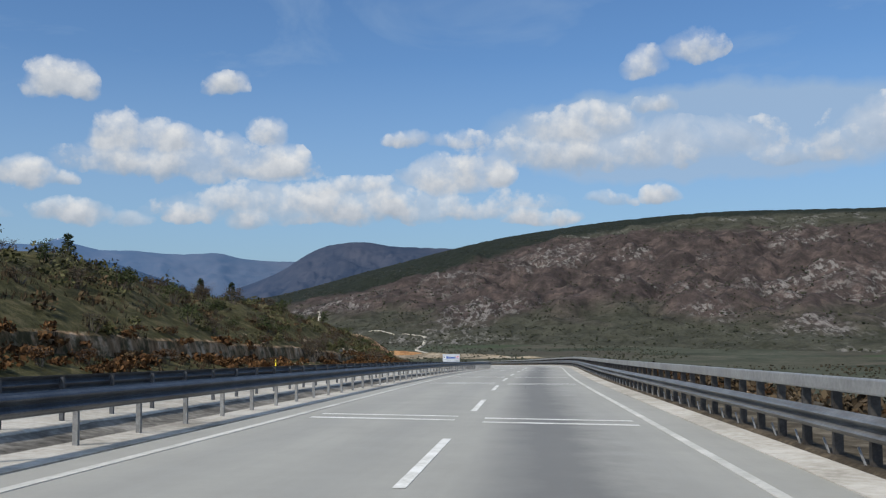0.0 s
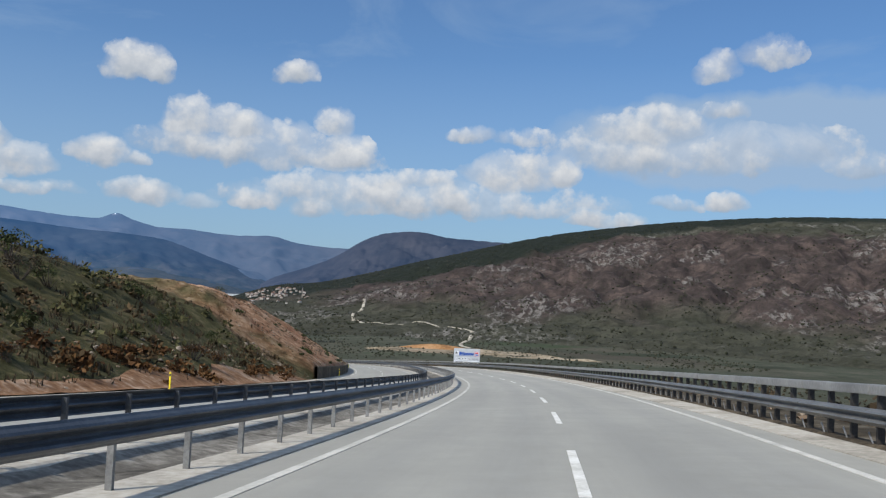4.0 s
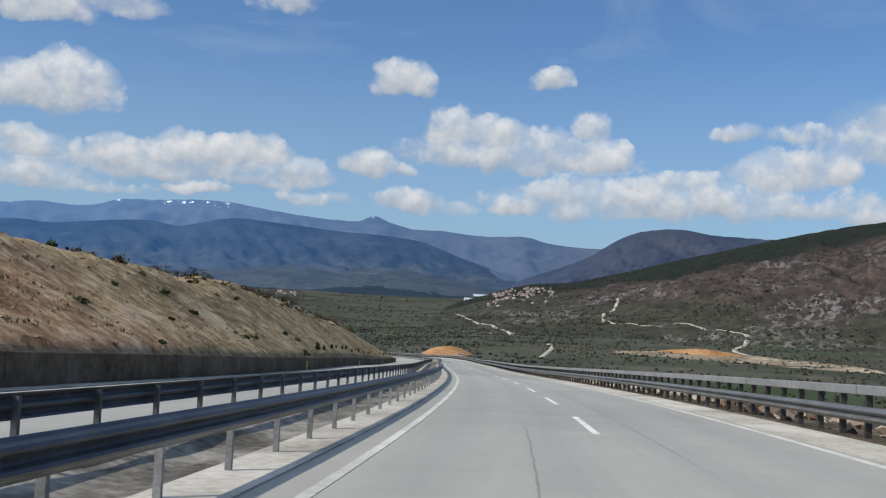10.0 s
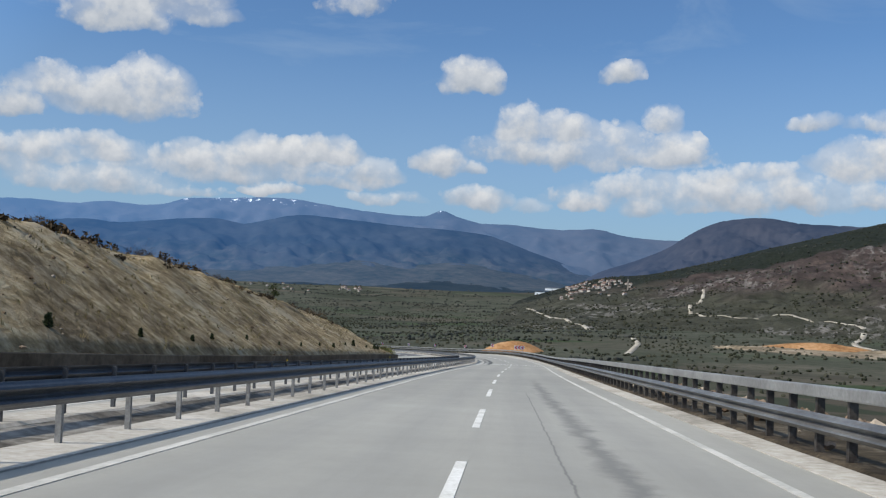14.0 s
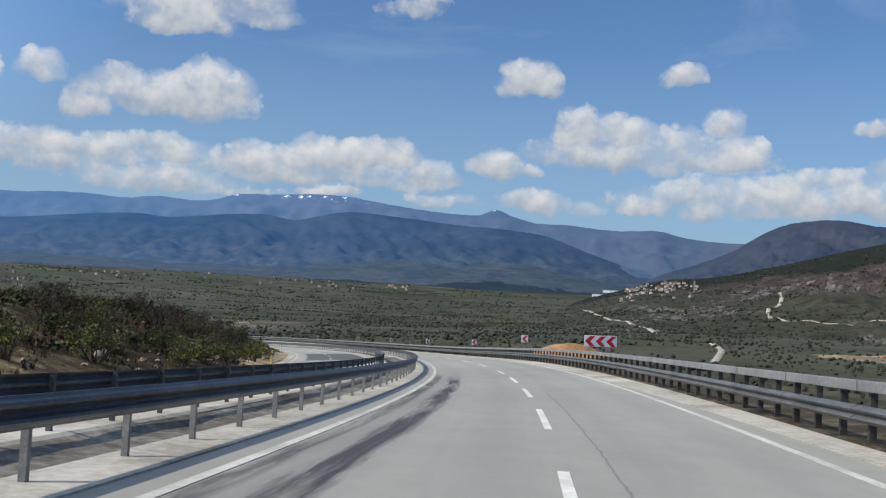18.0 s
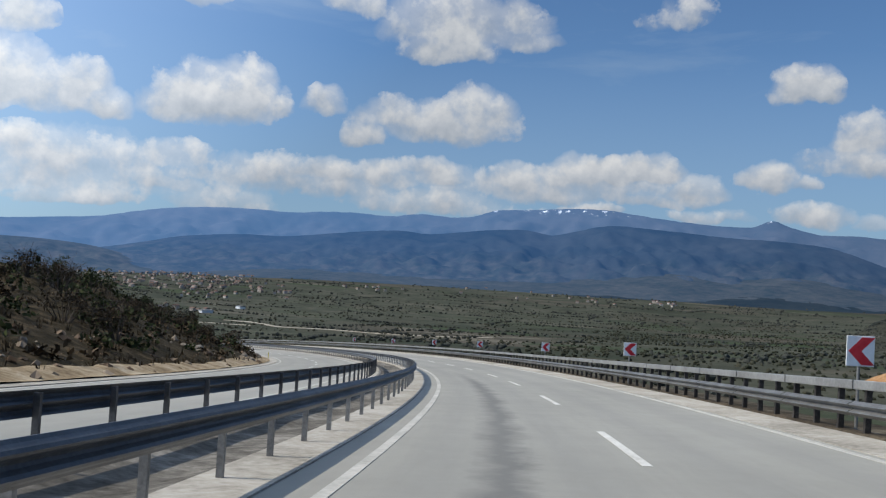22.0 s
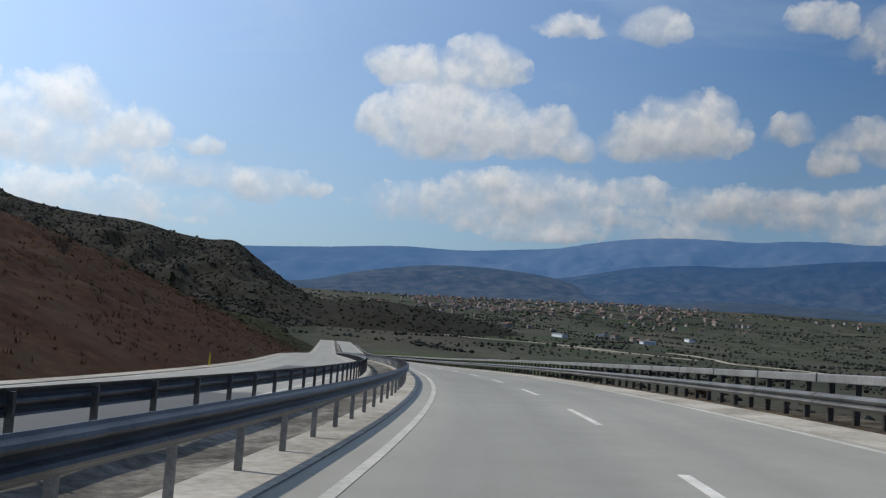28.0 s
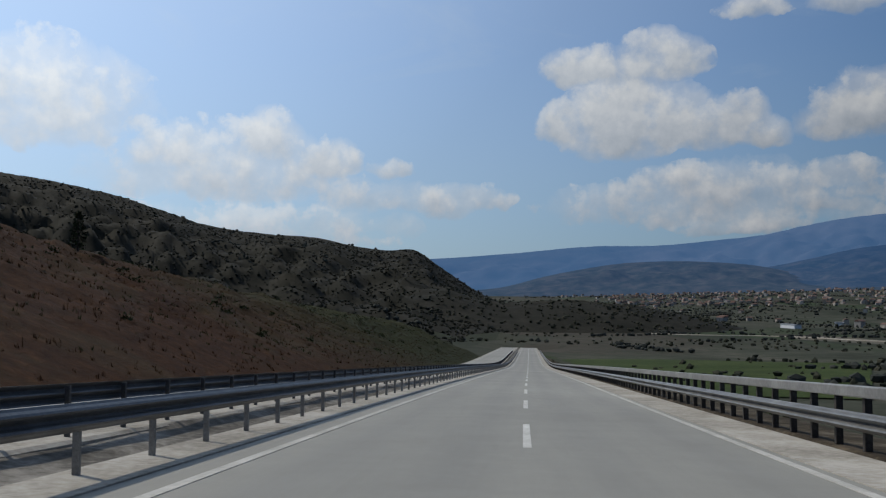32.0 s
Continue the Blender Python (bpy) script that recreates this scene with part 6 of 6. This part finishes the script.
def lines_of_trees(n_lines, az0, az1, r0, r1, seed):
    rng = np.random.default_rng(seed)
    out = []
    for _ in range(n_lines):
        az, r = math.radians(rng.uniform(az0, az1)), rng.uniform(r0, r1)
        x0, y0 = HUB[0] - r * math.sin(az), HUB[1] + r * math.cos(az)
        a = 0.35 + (math.pi / 2 if rng.uniform() < 0.25 else 0) + rng.normal() * 0.2
        m = rng.integers(10, 34)
        t = np.arange(m) * rng.uniform(4, 7)
        out.append(np.stack([x0 + t * math.cos(a) + rng.normal(0, 1.2, m), y0 + t * math.sin(a) + rng.normal(0, 1.2, m)], -1))
    p = np.concatenate(out)
    near = np.min((p[:, :1] - _rx[None]) ** 2 + (p[:, 1:] - _ry[None]) ** 2, 1) > 60 ** 2
    p = p[near]
    return np.concatenate([p, ground_z(p[:, 0], p[:, 1])[:, None]], 1)


tree_cover("hedgerows", lines_of_trees(260, 5, 92, 450, 2600, 931), 1.1, 2.8, M_HAZEWOOD, "dark hedgerows between the valley's fields", 932)

# hillside woods on the dark hill
_az = np.radians(_V.uniform(76, 126, 15000))
_q = 560 + 900 * _V.uniform(0, 1, 15000)
_x, _y = -405 - _q * np.sin(_az), 770 + _q * np.cos(_az)
_z = hill_height(HILL_L, _x, _y)
_k = _z > -120
tree_cover("hill_woods", np.stack([_x[_k], _y[_k], _z[_k]], -1), 0.7, 2.0, leaf_mat("hill_oaks", (0.014, 0.015, 0.010), (0.021, 0.022, 0.015), (0.032, 0.032, 0.022)), "dark oak scrub over the steep hill", 941)

M_PLASTER = leaf_mat("house_plaster", (0.15, 0.128, 0.105), (0.25, 0.22, 0.188), (0.46, 0.425, 0.385))
M_TILE = leaf_mat("roof_tiles", (0.12, 0.075, 0.06), (0.175, 0.112, 0.09), (0.25, 0.185, 0.16))
M_GLASS = two_scale("dark_window", (0.02, 0.022, 0.026), (0.035, 0.038, 0.044), (0.05, 0.055, 0.06), 1.0, 6.0, 0.2, 0.001)


def house(seed, w, d, h, windows=True, group="village houses"):
    ob = new("house")
    bm = bmesh.new()
    box(bm, -w / 2, w / 2, -d / 2, d / 2, -2.0, h)
    wall = part("wall", bm, M_PLASTER, ob)
    bm = bmesh.new()
    e = 0.5
    extrude_outline(bm, [(-w / 2 - e, h - 0.15), (w / 2 + e, h - 0.15), (w / 2 + e, h + 0.05), (0.0, h + w * 0.28), (-w / 2 - e, h + 0.05)], -d / 2 - e, d / 2 + e)
    part("roof", bm, M_TILE, ob, "red tiled gable roof")
    for z0 in np.arange(0.9, h - 1.0, 2.8) if windows else ():
        for y in np.linspace(-d / 2 + 1.5, d / 2 - 1.5, 3):
            for sx in (-1, 1):
                bm = bmesh.new()
                box(bm, sx * w / 2 - 0.04, sx * w / 2 + 0.04, y - 0.5, y + 0.5, z0, z0 + 1.3)
                part("window", bm, M_GLASS, wall)
    return tagged(ob, "plastered village house with a red tiled roof", "house", group)


HOUSES = [house(1, 9, 11, 6.0), house(2, 8, 9, 3.4), house(3, 10, 14, 8.6)]
TOWN = [house(4, 9, 11, 6.0, False, "town houses"), house(5, 11, 9, 3.6, False, "town houses"), house(6, 10, 15, 8.6, False, "town houses")]
_first = set()


def village(n, az0, az1, r0, r1, hub, seed, k=1.0, kinds=HOUSES):
    rng = np.random.default_rng(seed)
    for _ in range(n):
        az, r = math.radians(rng.uniform(az0, az1)), rng.uniform(r0, r1)
        x, y = hub[0] - r * math.sin(az), hub[1] + r * math.cos(az)
        i = int(rng.integers(3))
        m = pose(x, y, float(ground_z(np.array([x]), np.array([y]))[0]) + 0.3, 0, 0, rng.uniform(0, 360)) @ Matrix.Scale(k * rng.uniform(0.6, 0.85), 4)
        if kinds[i].name not in _first:
            kinds[i].matrix_world = m
            _first.add(kinds[i].name)
        else:
            copy_thing(kinds[i], m)


village(30, 12.9, 17.6, 1950, 2550, (7, 270), 951, 1.0, TOWN)
village(70, 14.0, 17.0, 2150, 2550, (7, 270), 958, 1.15, TOWN)
village(130, 55, 79, 1500, 2700, (-287, 743), 952, 1.2, TOWN)
village(12, 30, 32, 2350, 2550, (-96, 560), 953, 1.2, TOWN)
village(12, 47, 51, 2300, 2500, (-96, 560), 954, 1.2, TOWN)
village(14, 34, 44, 2300, 2800, (-96, 560), 957, 1.2, TOWN)
village(14, 60, 75, 1000, 1350, (-287, 743), 955)


def far_town(name, n, az0, az1, r0, r1, hub, seed, label):
    """The far town's crowd of gabled houses, too many to count, in one mesh."""
    rng = np.random.default_rng(seed)
    az, r = np.radians(rng.uniform(az0, az1, n)), rng.uniform(r0, r1, n)
    x, y = hub[0] - r * np.sin(az), hub[1] + r * np.cos(az)
    keep = wave(x, y, 240, seed) > -0.25
    x, y = x[keep], y[keep]
    z = ground_z(x, y)
    box_v = np.array([(-1, -1, 0), (1, -1, 0), (1, 1, 0), (-1, 1, 0), (-1, -1, 1), (1, -1, 1), (1, 1, 1), (-1, 1, 1), (0, -1, 1.5), (0, 1, 1.5)], float)
    walls = [(0, 1, 5, 4), (2, 3, 7, 6), (1, 2, 6, 5), (3, 0, 4, 7), (4, 5, 8), (6, 7, 9)]
    roof = [(5, 6, 9, 8), (7, 4, 8, 9)]
    v, f, mi = [], [], []
    for a, b, c in zip(x, y, z):
        w, d, h, turn = rng.uniform(2.2, 4.0), rng.uniform(2.8, 5.2), rng.uniform(2.4, 5.2), rng.uniform(0, np.pi)
        p = box_v * (w, d, h)
        k = len(v)
        v += [(a + q[0] * math.cos(turn) - q[1] * math.sin(turn), b + q[0] * math.sin(turn) + q[1] * math.cos(turn), c - 0.5 + q[2]) for q in p]
        f += [tuple(i + k for i in q) for q in walls + roof]
        mi += [0] * 6 + [1] * 2
    me = raw_mesh(name, v, f, M_PLASTER)
    me.materials.append(M_TILE)
    me.polygons.foreach_set("material_index", mi)
    return tagged(new(name, me), label, "houses", kind="stuff")


far_town("far_town", 460, 57, 76, 1750, 2800, (-287, 743), 956, "crowded pale houses with red roofs of the far town")
# the mosque's thin tower above the first village
def minaret():
    ob = new("minaret")
    bm = bmesh.new()
    tube(bm, 0, 0, -3, 24, 1.3, 12)
    part("shaft", bm, M_PLASTER, ob)
    bm = bmesh.new()
    tube(bm, 0, 0, 17, 18.2, 2.1, 12)
    part("balcony", bm, M_PLASTER, ob)
    bm = bmesh.new()
    geo = bmesh.ops.create_cone(bm, cap_ends=True, segments=12, radius1=1.5, radius2=0.05, depth=7)
    for v in geo["verts"]:
        v.co.z += 27.5
    part("spire", bm, M_GLASS, ob, "dark lead spire")
    return tagged(ob, "slender pale minaret above the village roofs", "minaret")


_x, _y = 7 - 2150 * math.sin(radians(13.3)), 270 + 2150 * math.cos(radians(13.3))
minaret().matrix_world = pose(_x, _y, float(ground_z(np.array([_x]), np.array([_y]))[0]))


def long_shed(x, y, turn, w, d, h, label):
    ob = new("long_shed")
    bm = bmesh.new()
    box(bm, -w / 2, w / 2, -d / 2, d / 2, -3, h, 0.1)
    part("wall", bm, M_WHITE, ob)
    bm = bmesh.new()
    extrude_outline(bm, [(-w / 2 - 0.5, h), (w / 2 + 0.5, h), (w / 2 + 0.5, h + 0.4), (0, h + w * 0.12), (-w / 2 - 0.5, h + 0.4)], -d / 2 - 0.5, d / 2 + 0.5)
    part("roof", bm, M_ZINC, ob)
    ob.matrix_world = pose(x, y, float(ground_z(np.array([float(x)]), np.array([float(y)]))[0]), 0, 0, turn)
    return tagged(ob, label, "building", "valley sheds")


long_shed(-840, 2950, 108, 12, 60, 3.5, "long white industrial shed far across the plain")
long_shed(-880, 2930, 108, 8, 30, 5, "long white industrial shed far across the plain")
for az, r, turn, w, d in ((70.5, 1060, 20, 8, 18), (66.5, 1100, 100, 8, 24), (64.0, 1200, 60, 9, 16), (61.0, 1120, 10, 8, 20), (58.5, 1280, 80, 9, 18)):
    long_shed(-287 - r * math.sin(radians(az)), 743 + r * math.cos(radians(az)), turn, w, d, 3.6, "low white farm shed beside the valley road")

# earth mound, stripped yard and tracks
M_ORANGE = two_scale("orange_earth", (0.16, 0.08, 0.035), (0.27, 0.145, 0.065), (0.36, 0.22, 0.12), 0.05, 0.4, 0.95, 0.3)
M_YARD = two_scale("yard_dirt", (0.085, 0.068, 0.045), (0.19, 0.152, 0.105), (0.33, 0.28, 0.21), 0.035, 0.22, 0.95, 0.3)
M_TRACK = two_scale("pale_track", (0.2, 0.175, 0.14), (0.3, 0.27, 0.22), (0.4, 0.37, 0.31), 0.05, 0.5, 0.95, 0.1)


def mound(x, y, rx, ry, h, name, mat, label, seed):
    u, a = np.meshgrid(np.linspace(0, 1, 16), np.linspace(0, 2 * np.pi, 49), indexing="ij")
    px, py = x + rx * u * np.cos(a), y + ry * u * np.sin(a)
    pz = ground_z(px, py) - 0.6 + (h + 0.6) * (1 - u ** 1.7) * (1 + 0.12 * wave(px, py, 18, seed))
    return tagged(sheet(name, np.stack([px, py, pz], -1), mat), label, "earth", kind="structure")


mound(-261, 1027, 24, 20, 7.4, "ground_mound", M_ORANGE, "bare orange mound of dumped earth below the bend", 961)
mound(-1330, 950, 150, 190, 26.0, "ground_low_spur", M_DARKHILL, "low dark wooded spur on the plain's edge", 965)
_a, _u = _V.uniform(0, 2 * np.pi, 900), np.sqrt(_V.uniform(0, 0.9, 900))
_x, _y = -1330 + 150 * _u * np.cos(_a), 950 + 190 * _u * np.sin(_a)
tree_cover("spur_woods", np.stack([_x, _y, ground_z(_x, _y) - 0.6 + 26.6 * (1 - _u ** 1.7)], -1), 0.8, 2.2, M_WOOD, "dark oak scrub on the low spur", 966)
mound(-30, 1180, 150, 60, 0.9, "ground_yard", M_YARD, "levelled brown dirt yard on the valley floor", 962)
mound(-60, 1215, 50, 18, 5.5, "ground_yard_heap", M_ORANGE, "orange spoil heap at the dirt yard", 963)
mound(60, 1120, 70, 22, 0.8, "ground_yard_far", M_YARD, "levelled brown dirt yard on the valley floor", 964)
for _i, (_x, _y, _ha, _hb, _hh) in enumerate(((-120, 1165, 22, 9, 2.6), (10, 1150, 30, 10, 2.2), (70, 1128, 26, 9, 2.8), (-10, 1205, 34, 10, 3.0), (110, 1105, 24, 8, 2.4))):
    mound(_x, _y, _ha, _hb, _hh, "ground_spoil_heap", M_YARD, "brown spoil heap on the dirt yard", 970 + _i)


def track(pts, width, label):
    p = np.array(pts, float)
    t = np.linspace(0, len(p) - 1, 14 * (len(p) - 1) + 1)
    x, y = glide(np.arange(len(p)), p[:, 0], t), glide(np.arange(len(p)), p[:, 1], t)
    dx, dy = np.gradient(x), np.gradient(y)
    n = np.hypot(dx, dy) + 1e-9
    cols = [np.stack([x - dy / n * k * width / 2, y + dx / n * k * width / 2, ground_z(x, y) + 0.5 - 0.9 * (abs(k) > 0.99)], -1) for k in (-1, -0.9, 0, 0.9, 1)]
    return tagged(sheet("track", np.stack(cols, 1), M_TRACK), label, "track", kind="structure")


TRACKS = (
    (((-620, 2080), (-561, 1960), (-483, 1795), (-403, 1650), (-322, 1469)), 6.0),
    (((-226, 1262), (-203, 1178), (-187, 1087), (-181, 1043)), 5.0),
    (((-293, 2138), (-269, 1971), (-264, 1811), (-224, 1688), (-152, 1657), (-85, 1585), (-28, 1549), (-35, 1338), (-18, 1252)), 6.0),
    (((-1100, 1215), (-1050, 1231), (-974, 1211), (-920, 1248), (-848, 1266), (-760, 1330)), 7.0),
    (((-1180, 1000), (-1152, 1043), (-1143, 1090), (-1075, 1121), (-1000, 1190)), 7.0),
)
for pts, width in TRACKS:
    track(pts, width, "pale dirt track across the valley")


# the bright green crop field outside the last straight
M_CROP = two_scale("green_crop", (0.024, 0.034, 0.010), (0.038, 0.055, 0.015), (0.06, 0.075, 0.025), 0.03, 0.6, 0.95, 0.1)
_A, _R = np.meshgrid(np.radians(np.linspace(61, 82, 30)), np.linspace(230, 455, 30), indexing="ij")
_x, _y = -405 - _R * np.sin(_A), 772 + _R * np.cos(_A)
tagged(sheet("ground_crop_field", np.stack([_x, _y, ground_z(_x, _y) + 0.35], -1), M_CROP), "bright green crop field outside the motorway", "field", kind="structure")


# the pale quarry scar on the dark hill
_A, _R = np.meshgrid(np.radians(np.linspace(88.6, 90.6, 26)), np.linspace(1130, 1165, 14), indexing="ij")
_x, _y = -405 - _R * np.sin(_A), 770 + _R * np.cos(_A)
_cut = 1.5 + 1.6 * wave(_x, _y, 14, 88) - 3.2 * (np.abs(np.linspace(-1, 1, 26))[:, None] ** 3)
tagged(sheet("ground_quarry_scar", np.stack([_x, _y, hill_height(HILL_L, _x, _y) + _cut], -1), M_TRACK), "pale bare quarry scar on the dark hillside", "quarry", kind="structure")
